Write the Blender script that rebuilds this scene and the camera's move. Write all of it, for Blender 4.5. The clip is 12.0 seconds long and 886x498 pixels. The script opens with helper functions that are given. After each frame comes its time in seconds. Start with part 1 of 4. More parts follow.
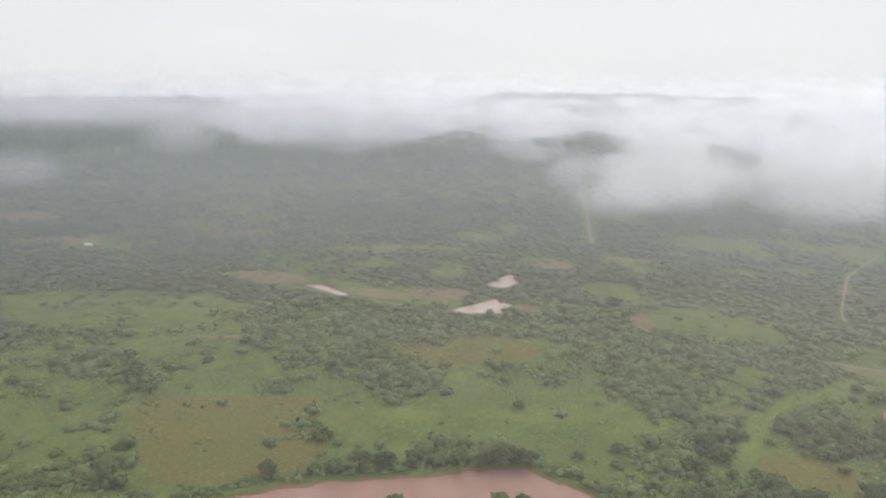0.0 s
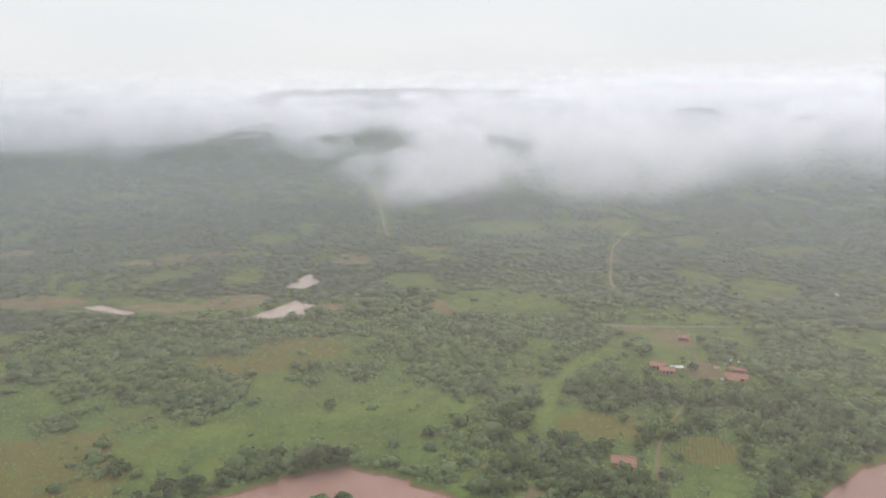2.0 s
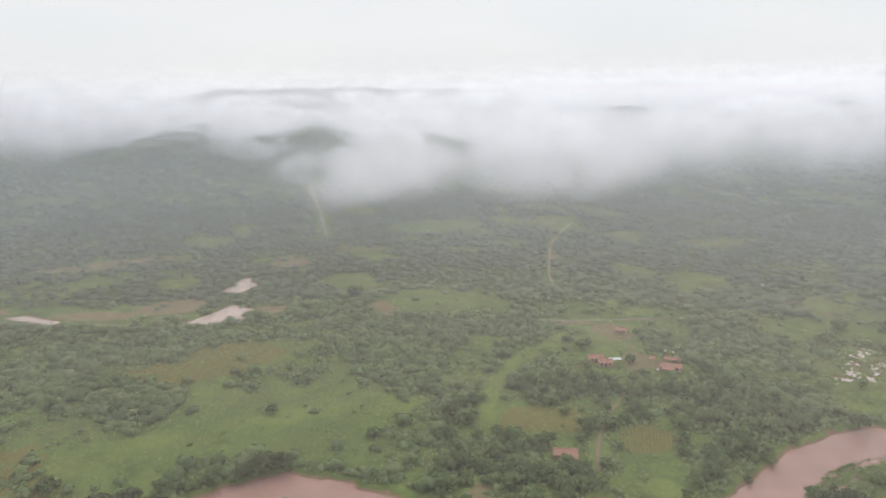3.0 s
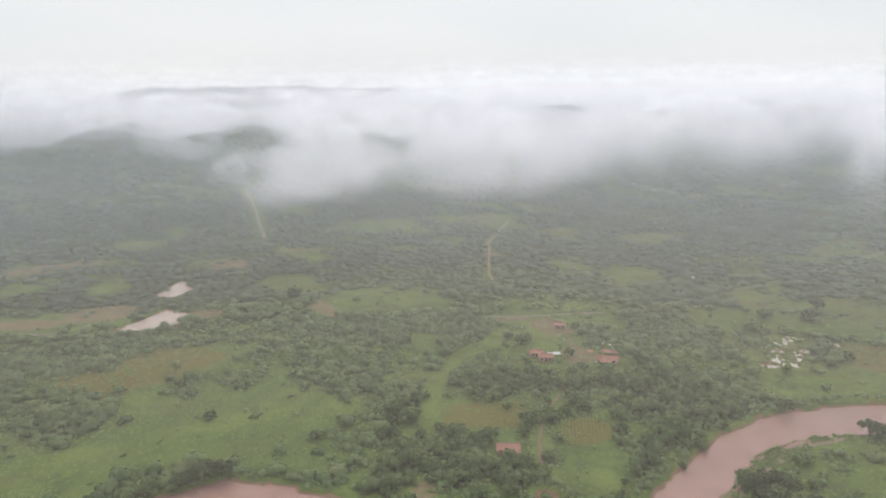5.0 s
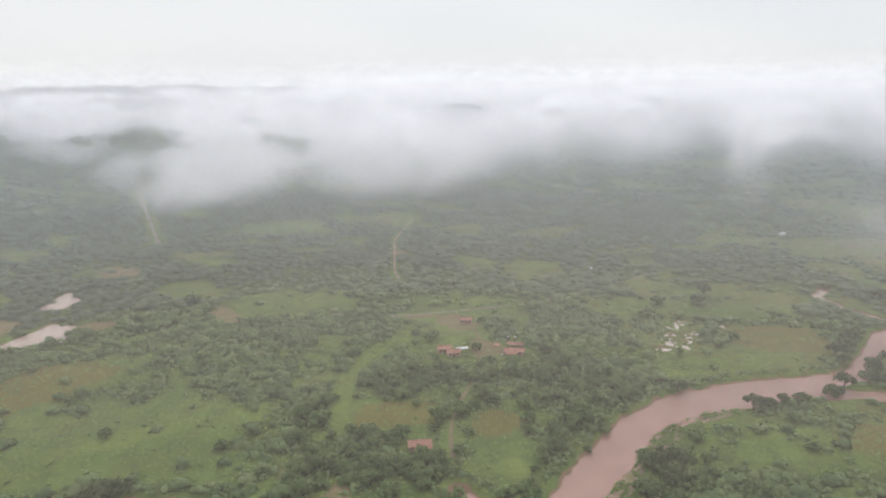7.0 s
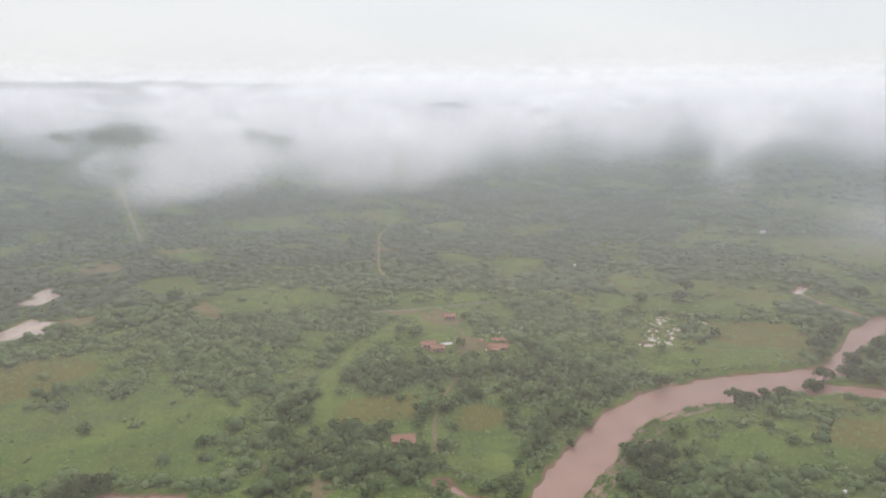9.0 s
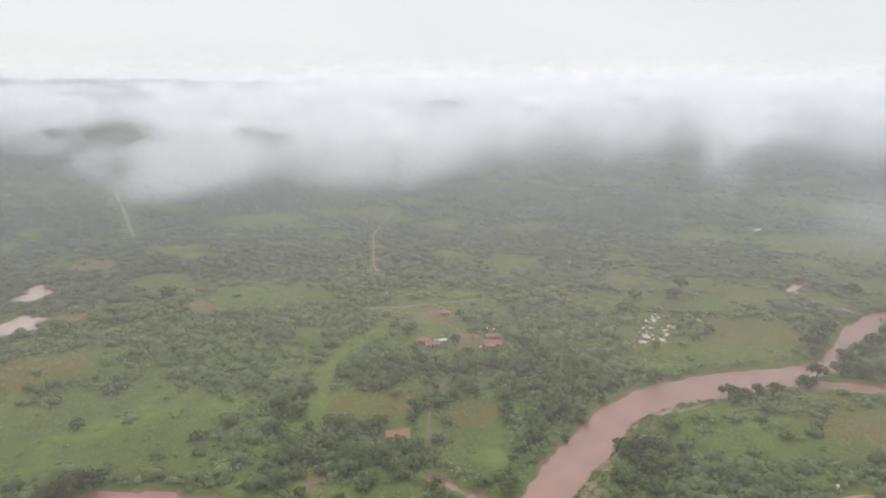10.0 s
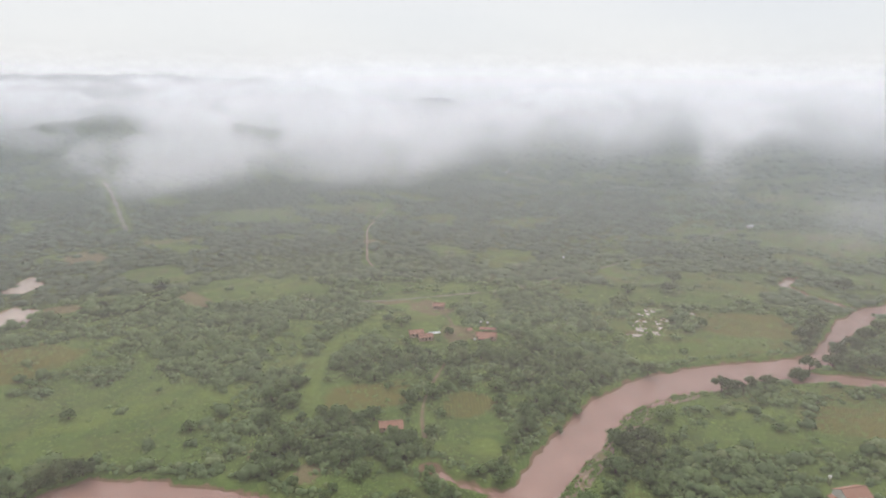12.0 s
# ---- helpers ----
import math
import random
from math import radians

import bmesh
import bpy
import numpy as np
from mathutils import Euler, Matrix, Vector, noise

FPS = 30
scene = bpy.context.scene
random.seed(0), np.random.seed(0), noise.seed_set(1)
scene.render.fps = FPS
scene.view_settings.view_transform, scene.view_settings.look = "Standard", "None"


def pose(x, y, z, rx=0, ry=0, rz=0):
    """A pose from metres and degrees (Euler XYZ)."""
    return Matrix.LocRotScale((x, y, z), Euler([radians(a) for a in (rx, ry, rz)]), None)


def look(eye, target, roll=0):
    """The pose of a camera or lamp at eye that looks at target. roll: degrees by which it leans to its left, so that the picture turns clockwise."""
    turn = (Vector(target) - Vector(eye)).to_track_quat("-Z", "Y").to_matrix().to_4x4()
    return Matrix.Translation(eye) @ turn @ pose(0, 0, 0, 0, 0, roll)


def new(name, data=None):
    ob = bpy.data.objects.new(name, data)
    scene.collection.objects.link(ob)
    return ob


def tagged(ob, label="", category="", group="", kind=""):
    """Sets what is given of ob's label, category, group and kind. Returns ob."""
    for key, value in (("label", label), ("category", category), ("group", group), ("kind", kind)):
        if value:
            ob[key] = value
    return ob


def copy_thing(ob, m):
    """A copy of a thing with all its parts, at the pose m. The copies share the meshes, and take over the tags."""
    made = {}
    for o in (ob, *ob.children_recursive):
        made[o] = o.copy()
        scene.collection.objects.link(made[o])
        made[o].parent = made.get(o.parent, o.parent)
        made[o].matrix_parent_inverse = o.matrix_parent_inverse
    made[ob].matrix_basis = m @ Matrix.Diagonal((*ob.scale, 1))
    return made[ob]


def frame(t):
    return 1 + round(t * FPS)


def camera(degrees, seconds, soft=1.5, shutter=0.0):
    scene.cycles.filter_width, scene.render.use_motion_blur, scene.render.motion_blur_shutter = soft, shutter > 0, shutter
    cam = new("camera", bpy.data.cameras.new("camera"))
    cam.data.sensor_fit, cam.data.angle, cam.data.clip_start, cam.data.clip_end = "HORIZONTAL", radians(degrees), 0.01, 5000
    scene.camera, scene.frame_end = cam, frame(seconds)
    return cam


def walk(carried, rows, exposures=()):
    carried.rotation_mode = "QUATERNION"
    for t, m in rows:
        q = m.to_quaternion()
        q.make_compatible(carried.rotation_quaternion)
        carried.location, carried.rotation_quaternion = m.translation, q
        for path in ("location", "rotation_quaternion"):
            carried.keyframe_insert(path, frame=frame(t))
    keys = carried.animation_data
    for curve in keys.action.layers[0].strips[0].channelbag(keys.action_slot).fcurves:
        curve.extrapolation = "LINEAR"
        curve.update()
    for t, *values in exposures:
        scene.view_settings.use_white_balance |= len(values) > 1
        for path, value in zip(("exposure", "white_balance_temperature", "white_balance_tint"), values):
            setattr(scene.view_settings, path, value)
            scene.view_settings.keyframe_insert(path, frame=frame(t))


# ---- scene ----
cam = camera(65.3, 12.0, soft=1.8)

# A drone that hovers, turns to the right and then sinks. Rows: seconds, height, pitch, lean, turn.
PATH = [
    (0.0, 143.7, -12.80, 0.81, 0.89),
    (0.5, 143.7, -12.87, 0.74, -1.01),
    (1.0, 143.7, -12.89, 0.35, -5.86),
    (1.5, 143.7, -12.95, -0.08, -11.22),
    (2.0, 143.7, -13.04, -0.40, -16.18),
    (2.5, 143.7, -13.11, -0.55, -19.59),
    (3.0, 143.7, -13.14, -0.50, -21.23),
    (5.0, 143.7, -13.27, -0.35, -26.32),
    (5.5, 143.7, -13.28, -0.29, -27.24),
    (6.0, 143.7, -13.36, -0.46, -31.11),
    (6.5, 143.6, -13.40, -0.49, -33.51),
    (7.0, 143.3, -13.40, -0.39, -34.38),
    (9.0, 141.2, -13.47, 0.10, -35.72),
    (9.5, 140.5, -13.50, 0.21, -35.98),
    (10.0, 139.8, -13.58, 0.33, -36.16),
    (10.5, 139.0, -13.59, 0.43, -36.33),
    (11.0, 138.2, -13.61, 0.46, -36.50),
    (11.5, 137.4, -13.65, 0.59, -36.58),
    (12.0, 136.6, -13.71, 0.65, -36.68),
]
walk(cam, [(t, pose(0, 0, z, 90 + p, 0, a) @ pose(0, 0, 0, 0, 0, r)) for t, z, p, r, a in PATH])

# ---- light: a bright overcast sky and a very soft sun ----
SUN_UP, SUN_ROUND = 58.0, 40.0
scene.cycles.transparent_max_bounces = 72
world = bpy.data.worlds.new("overcast_sky")
scene.world = world
world.use_nodes = True


def wire(tree, a, out, b, inp):
    tree.links.new(a.outputs[out], b.inputs[inp])


def node(tree, kind, **values):
    n = tree.nodes.new(kind)
    for key, value in values.items():
        if key in n.inputs:
            n.inputs[key].default_value = value
    return n


def build_world():
    t = world.node_tree
    bg = t.nodes["Background"]
    sky = t.nodes.new("ShaderNodeTexSky")
    sky.sky_type, sky.sun_disc = "NISHITA", False
    sky.sun_elevation, sky.sun_rotation = radians(SUN_UP), radians(SUN_ROUND)
    dim = node(t, "ShaderNodeVectorMath")
    dim.operation = "SCALE"
    dim.inputs["Scale"].default_value = 0.10
    wire(t, sky, 0, dim, 0)
    where = t.nodes.new("ShaderNodeTexCoord")
    flat = node(t, "ShaderNodeMapping")
    flat.inputs["Scale"].default_value = (1.0, 1.0, 3.2)
    wire(t, where, "Generated", flat, 0)
    n = node(t, "ShaderNodeTexNoise", Scale=1.5, Detail=2.0, Roughness=0.45)
    wire(t, flat, 0, n, "Vector")
    ramp = t.nodes.new("ShaderNodeValToRGB")
    ramp.color_ramp.elements[0].position, ramp.color_ramp.elements[0].color = 0.30, (0.79, 0.82, 0.865, 1)
    ramp.color_ramp.elements[1].position, ramp.color_ramp.elements[1].color = 0.62, (0.895, 0.902, 0.915, 1)
    wire(t, n, 0, ramp, 0)
    mix = t.nodes.new("ShaderNodeMix")
    mix.data_type = "RGBA"
    mix.inputs[0].default_value = 0.90
    t.links.new(dim.outputs[0], mix.inputs[6])
    t.links.new(ramp.outputs[0], mix.inputs[7])
    t.links.new(mix.outputs[2], bg.inputs[0])
    bg.inputs[1].default_value = 1.0


build_world()
sun = new("sun", bpy.data.lights.new("sun", "SUN"))
sun.data.energy, sun.data.angle, sun.data.color = 1.45, radians(35), (1.0, 0.97, 0.93)
sun.matrix_world = look((0, 0, 400), Vector((0, 0, 400)) - Vector((
    math.sin(radians(SUN_ROUND)) * math.cos(radians(SUN_UP)), math.cos(radians(SUN_ROUND)) * math.cos(radians(SUN_UP)), math.sin(radians(SUN_UP)))))


# ---- materials ----
def material(name, roughness=0.9, specular=0.2):
    m = bpy.data.materials.new(name)
    m.use_nodes = True
    b = m.node_tree.nodes["Principled BSDF"]
    b.inputs["Roughness"].default_value = roughness
    b.inputs["Specular IOR Level"].default_value = specular
    return m, m.node_tree, b


def attribute(t, name):
    a = t.nodes.new("ShaderNodeAttribute")
    a.attribute_name = name
    return a.outputs["Fac"]


def texture(t, size, detail=4.0, rough=0.55, stretch=None):
    """Noise whose largest lumps are about size metres wide, in the world's own coordinates."""
    g = t.nodes.new("ShaderNodeNewGeometry")
    n = node(t, "ShaderNodeTexNoise", Scale=1.0 / size, Detail=detail, Roughness=rough)
    if stretch:
        m = node(t, "ShaderNodeMapping")
        m.inputs["Scale"].default_value = stretch
        t.links.new(g.outputs["Position"], m.inputs[0])
        t.links.new(m.outputs[0], n.inputs["Vector"])
    else:
        t.links.new(g.outputs["Position"], n.inputs["Vector"])
    return n.outputs[0]


def spread(t, value, a, b, c=0.0, d=1.0):
    m = t.nodes.new("ShaderNodeMapRange")
    m.inputs[1].default_value, m.inputs[2].default_value = a, b
    m.inputs[3].default_value, m.inputs[4].default_value = c, d
    t.links.new(value, m.inputs[0])
    return m.outputs[0]


def sums(t, kind, a, b):
    m = t.nodes.new("ShaderNodeMath")
    m.operation = kind
    for n, v in enumerate((a, b)):
        if isinstance(v, (int, float)):
            m.inputs[n].default_value = v
        else:
            t.links.new(v, m.inputs[n])
    return m.outputs[0]


def blend(t, fac, a, b):
    m = t.nodes.new("ShaderNodeMix")
    m.data_type = "RGBA"
    for n, v in ((0, fac), (6, a), (7, b)):
        if isinstance(v, (int, float)):
            m.inputs[n].default_value = v
        elif isinstance(v, tuple):
            m.inputs[n].default_value = (*v, 1)
        else:
            t.links.new(v, m.inputs[n])
    return m.outputs[2]


def relief(t, b, height, distance, strength=1.0):
    n = node(t, "ShaderNodeBump", Strength=strength, Distance=distance)
    t.links.new(height, n.inputs["Height"])
    t.links.new(n.outputs[0], b.inputs["Normal"])


def ground_material():
    m, t, b = material("grassland", 0.95, 0.1)
    broad, mid, fine = texture(t, 70), texture(t, 11, 5, 0.6), texture(t, 1.6, 5, 0.7)
    grass = blend(t, spread(t, broad, 0.38, 0.62), (0.122, 0.180, 0.050), (0.172, 0.228, 0.064))
    grass = blend(t, spread(t, mid, 0.45, 0.72), grass, (0.082, 0.126, 0.036))
    grass = blend(t, spread(t, texture(t, 23, 5, 0.65, (0.6, 1.0, 1.0)), 0.49, 0.68, 0.0, 0.45), grass, (0.192, 0.178, 0.066))
    grass = blend(t, spread(t, texture(t, 7, 5, 0.65), 0.48, 0.66, 0.0, 0.30), grass, (0.140, 0.134, 0.056))
    grass = blend(t, spread(t, texture(t, 16, 5, 0.65), 0.55, 0.70, 0.0, 0.8), grass, (0.088, 0.118, 0.042))
    dry = blend(t, spread(t, mid, 0.35, 0.65), (0.190, 0.158, 0.052), (0.160, 0.160, 0.050))
    soil = blend(t, spread(t, mid, 0.3, 0.7), (0.262, 0.200, 0.122), (0.205, 0.172, 0.088))
    scrub = blend(t, spread(t, mid, 0.3, 0.7), (0.068, 0.090, 0.034), (0.098, 0.118, 0.044))
    ragged = sums(t, "ADD", spread(t, mid, 0.25, 0.75, -0.35, 0.35), spread(t, fine, 0.25, 0.75, -0.15, 0.15))

    def mask(name, lo=0.35, hi=0.65):
        return spread(t, sums(t, "ADD", attribute(t, name), ragged), lo, hi)

    c = blend(t, mask("scrub", 0.3, 0.9), grass, scrub)
    c = blend(t, mask("lush", 0.4, 0.8), c, (0.190, 0.240, 0.066))
    c = blend(t, mask("dry"), c, dry)
    c = blend(t, mask("bare", 0.35, 0.75), c, soil)
    c = blend(t, mask("mud", 0.35, 0.6), c, (0.27, 0.165, 0.115))
    c = blend(t, spread(t, fine, 0.35, 0.7, 0.0, 0.45), c, (0.080, 0.105, 0.040))
    t.links.new(c, b.inputs["Base Color"])
    relief(t, b, sums(t, "ADD", fine, mid), 0.6, 0.6)
    return m


def leaf_material(name, dark, light, odd):
    m, t, b = material(name, 0.7, 0.25)
    g = t.nodes.new("ShaderNodeNewGeometry")
    o = t.nodes.new("ShaderNodeObjectInfo")
    plant = sums(t, "FRACT", sums(t, "ADD", attribute(t, "tint"), o.outputs["Random"]), 0.0)
    c = blend(t, spread(t, plant, 0.0, 0.8), dark, light)
    c = blend(t, spread(t, plant, 0.92, 0.95, 0.0, 0.8), c, odd)
    c = blend(t, spread(t, g.outputs["Random Per Island"], 0.0, 1.0, 0.0, 0.30), c, light)
    c = blend(t, spread(t, texture(t, 1.6, 4, 0.7), 0.45, 0.65, 0.0, 0.45), c, dark)
    c = blend(t, spread(t, texture(t, 55, 3), 0.40, 0.65, 0.0, 0.2), c, dark)
    t.links.new(c, b.inputs["Base Color"])
    relief(t, b, texture(t, 0.9, 4, 0.7), 0.35, 0.6)
    thin = t.nodes.new("ShaderNodeBsdfTranslucent")
    t.links.new(c, thin.inputs["Color"])
    mix = t.nodes.new("ShaderNodeAddShader")
    t.links.new(b.outputs[0], mix.inputs[0])
    t.links.new(thin.outputs[0], mix.inputs[1])
    t.links.new(mix.outputs[0], t.nodes["Material Output"].inputs[0])
    return m


def water_material(name, a, b_, roughness, ripple):
    m, t, b = material(name, roughness, 0.5)
    c = blend(t, spread(t, texture(t, 14, 5, 0.6), 0.35, 0.65), a, b_)
    t.links.new(c, b.inputs["Base Color"])
    relief(t, b, texture(t, 1.8, 4, 0.6), ripple, 0.5)
    return m


def plain_material(name, a, b_, size, roughness=0.85, bump=0.02):
    m, t, b = material(name, roughness, 0.3)
    c = blend(t, spread(t, texture(t, size, 5, 0.65), 0.32, 0.68), a, b_)
    t.links.new(c, b.inputs["Base Color"])
    relief(t, b, texture(t, size * 0.4, 4, 0.6), bump)
    return m


def tile_material():
    m, t, b = material("clay_tiles", 0.85, 0.25)
    c = blend(t, spread(t, texture(t, 1.3, 5, 0.7), 0.35, 0.65), (0.35, 0.175, 0.128), (0.42, 0.245, 0.185))
    c = blend(t, spread(t, texture(t, 3.5, 4, 0.6), 0.55, 0.75, 0, 0.6), c, (0.20, 0.10, 0.07))
    o = t.nodes.new("ShaderNodeObjectInfo")
    c = blend(t, spread(t, o.outputs["Random"], 0, 1, 0, 0.35), c, (0.47, 0.26, 0.18))
    t.links.new(c, b.inputs["Base Color"])
    relief(t, b, texture(t, 0.4, 3, 0.6), 0.04)
    return m


def mist_material():
    """Drifting droplets and tinted distance haze: part of the light passes, the rest is scattered as it comes down from
    the sky.
    """
    m = bpy.data.materials.new("mist")
    m.use_nodes = True
    t = m.node_tree
    t.nodes.clear()
    out = t.nodes.new("ShaderNodeOutputMaterial")
    flow = t.nodes.new("ShaderNodeAttribute")
    flow.attribute_name = "flow"
    puffs = node(t, "ShaderNodeTexNoise", Scale=1 / 130, Detail=5.0, Roughness=0.58)
    t.links.new(flow.outputs["Vector"], puffs.inputs["Vector"])
    body = sums(t, "MULTIPLY", sums(t, "MAXIMUM", sums(t, "SUBTRACT", puffs.outputs[0], 0.43), 0.0), 14.0)
    even = spread(t, texture(t, 150, 3), 0.3, 0.7, 0.8, 1.2)
    depth = sums(t, "ADD", sums(t, "MULTIPLY", attribute(t, "cloud"), body), sums(t, "MULTIPLY", attribute(t, "haze"), even))
    depth = sums(t, "ADD", depth, attribute(t, "veil"))
    white = sums(t, "ADD", attribute(t, "cloud"), sums(t, "MULTIPLY", attribute(t, "veil"), 3.0))
    passing = sums(t, "POWER", 2.718, sums(t, "MULTIPLY", sums(t, "MINIMUM", depth, 0.22), -1.0))
    above, below = t.nodes.new("ShaderNodeCombineXYZ"), t.nodes.new("ShaderNodeCombineXYZ")
    above.inputs[2].default_value, below.inputs[2].default_value = 1.0, -1.0
    share = sums(t, "DIVIDE", white, sums(t, "ADD", sums(t, "ADD", white, attribute(t, "haze")), 0.0001))
    # Aerial haze painted as sheet colour: dim under cloud, warm near, bluish far.
    tone = blend(t, spread(t, share, 0.1, 0.7), blend(t, attribute(t, "far_blue"), (0.310, 0.278, 0.264), (0.246, 0.268, 0.282)), (0.600, 0.608, 0.640))
    near, far = t.nodes.new("ShaderNodeBsdfDiffuse"), t.nodes.new("ShaderNodeBsdfTranslucent")
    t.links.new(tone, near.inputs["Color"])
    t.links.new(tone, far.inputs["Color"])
    t.links.new(above.outputs[0], near.inputs["Normal"])
    t.links.new(below.outputs[0], far.inputs["Normal"])
    both = t.nodes.new("ShaderNodeAddShader")
    t.links.new(near.outputs[0], both.inputs[0])
    t.links.new(far.outputs[0], both.inputs[1])
    clear = t.nodes.new("ShaderNodeBsdfTransparent")
    mix = t.nodes.new("ShaderNodeMixShader")
    t.links.new(passing, mix.inputs[0])
    t.links.new(both.outputs[0], mix.inputs[1])
    t.links.new(clear.outputs[0], mix.inputs[2])
    t.links.new(mix.outputs[0], out.inputs[0])
    return m


GRASSLAND = ground_material()
LEAVES = leaf_material("scrub_leaves", (0.068, 0.102, 0.040), (0.132, 0.174, 0.068), (0.165, 0.188, 0.084))
DARK_LEAVES = leaf_material("dark_leaves", (0.050, 0.068, 0.030), (0.090, 0.112, 0.048), (0.080, 0.088, 0.044))
FAR_LEAVES = leaf_material("far_scrub_leaves", (0.062, 0.088, 0.036), (0.090, 0.120, 0.050), (0.110, 0.130, 0.060))
WOODS = leaf_material("woods_leaves", (0.050, 0.074, 0.036), (0.078, 0.102, 0.050), (0.084, 0.094, 0.050))
PALE_LEAVES = leaf_material("pale_leaves", (0.14, 0.17, 0.09), (0.26, 0.28, 0.17), (0.20, 0.22, 0.12))
CROP = leaf_material("maize_leaves", (0.10, 0.11, 0.035), (0.19, 0.18, 0.06), (0.16, 0.13, 0.05))
BARK = plain_material("bark", (0.10, 0.075, 0.055), (0.17, 0.14, 0.11), 0.5)
RIVER = water_material("river_water", (0.375, 0.222, 0.182), (0.315, 0.184, 0.148), 0.26, 0.05)
POND = water_material("pond_water", (0.56, 0.44, 0.37), (0.48, 0.37, 0.30), 0.12, 0.02)
FLOOD = water_material("flood_water", (0.60, 0.53, 0.46), (0.48, 0.41, 0.35), 0.10, 0.01)
DIRT = plain_material("red_dirt", (0.235, 0.160, 0.105), (0.135, 0.140, 0.058), 5.0)
PALE_DIRT = plain_material("pale_red_dirt", (0.33, 0.25, 0.19), (0.20, 0.175, 0.11), 5.0)
GRAVEL = plain_material("pale_gravel", (0.26, 0.23, 0.18), (0.165, 0.160, 0.105), 4.0)
SAND = plain_material("wet_sand", (0.33, 0.24, 0.18), (0.20, 0.16, 0.10), 3.0)
TILES = tile_material()
PLASTER = plain_material("plaster", (0.52, 0.40, 0.32), (0.40, 0.28, 0.21), 1.5)
WHITEWASH = plain_material("whitewash", (0.78, 0.76, 0.72), (0.62, 0.59, 0.54), 1.5)
WOOD = plain_material("weathered_wood", (0.16, 0.11, 0.08), (0.10, 0.075, 0.055), 0.5)
SHEET = plain_material("pale_sheet_metal", (0.78, 0.79, 0.80), (0.66, 0.67, 0.68), 1.0, 0.5)
GLASS = plain_material("dark_glass", (0.03, 0.035, 0.04), (0.05, 0.05, 0.05), 0.7, 0.15)
# Dark woods with the blue of distance haze painted into the base colour.
HILL = plain_material("hill_woods_haze_blue", (0.028, 0.038, 0.046), (0.044, 0.056, 0.060), 90, 0.95, 6.0)
MIST = mist_material()


# ---- the plan of the land ----
TABLE = np.random.RandomState(7).rand(256, 256)


def lumps(x, y, size, seed=0, octaves=4):
    """Soft noise from 0 to 1, with lumps about size metres wide."""
    total, weight, amp = 0.0, 0.0, 1.0
    for k in range(octaves):
        u, v = np.asarray(x) / size * 2**k + 31.7 * seed + 9.1 * k, np.asarray(y) / size * 2**k + 17.3 * seed + 5.7 * k
        i, j = np.floor(u).astype(int), np.floor(v).astype(int)
        f, g = u - i, v - j
        f, g = f * f * (3 - 2 * f), g * g * (3 - 2 * g)
        a, b, c, d = (TABLE[(i + p) % 256, (j + q) % 256] for p, q in ((0, 0), (1, 0), (0, 1), (1, 1)))
        total, weight, amp = total + amp * ((a * (1 - f) + b * f) * (1 - g) + (c * (1 - f) + d * f) * g), weight + amp, amp * 0.5
    return total / weight


def ease(v, a, b):
    u = np.clip((v - a) / (b - a), 0, 1)
    return u * u * (3 - 2 * u)


def along(points, x, y, widths=None):
    """The distance from a line of points, less its half width there."""
    best = np.full(np.shape(x), 1e9)
    for n, ((ax, ay), (bx, by)) in enumerate(zip(points, points[1:])):
        dx, dy = bx - ax, by - ay
        u = np.clip(((x - ax) * dx + (y - ay) * dy) / (dx * dx + dy * dy), 0, 1)
        far = np.hypot(x - ax - u * dx, y - ay - u * dy)
        if widths is not None:
            far = far - (widths[n] + (widths[n + 1] - widths[n]) * u)
        best = np.minimum(best, far)
    return best


def inside(spots, x, y, soft=0.25):
    """1 within any of the ovals (x, y, half width, half depth, turn), easing to 0 over their rims."""
    best = np.zeros(np.shape(x))
    for cx, cy, rx, ry, turn in spots:
        c, s = math.cos(radians(turn)), math.sin(radians(turn))
        u, v = (x - cx) * c + (y - cy) * s, -(x - cx) * s + (y - cy) * c
        best = np.maximum(best, ease(np.hypot(u / rx, v / ry), 1 + soft, 1 - soft))
    return best


RIVER_LINE = [(560, 150), (500, 160), (450, 169), (420, 166), (384, 157), (350, 150), (322, 158), (294, 168.5), (270, 175.5), (249, 178), (226.5, 176), (202.5, 169.5), (179.5, 161),
              (159, 153), (143, 147), (121, 152), (98, 169), (77, 188), (60, 207), (46, 224), (28, 236), (8, 234), (-15, 230), (-40, 226), (-62, 221), (-88, 210), (-150, 190)]
RIVER_HALF = [9, 9, 8, 6, 5.5, 6.5, 9.5, 12, 12.5, 11.8, 10.8, 10.4, 10, 9, 8.5, 8, 7, 7, 8, 9, 10.5, 10.5, 9.5, 9, 9, 9, 9]
ARM_LINE, ARM_HALF = [(318, 148), (330, 142), (339, 131), (349, 119), (380, 85)], [6, 6, 5.5, 5.5, 6]
CREEK_LINE, CREEK_HALF = [(143, 151), (138, 162), (134, 173), (131, 184)], [3, 2.2, 1.8, 1.2]
BROOK_LINE, BROOK_HALF = [(452, 172), (457, 190), (459, 206), (466, 222), (472, 232), (493, 236)], [4, 2.2, 2.6, 3.2, 3.0, 2.6]
SAND_BAR = [(150, 136), (162, 141), (182, 149), (199, 155.5), (214, 162), (231, 165), (254, 165), (269, 161)]
MUD_SPIT = [(222, 168), (231, 169), (244, 170), (256, 168), (266, 165)]
PONDS = [(-334, 617, 12, 3, 8), (-492, 758, 17, 6, 10), (-478, 770, 10, 4, 0)]
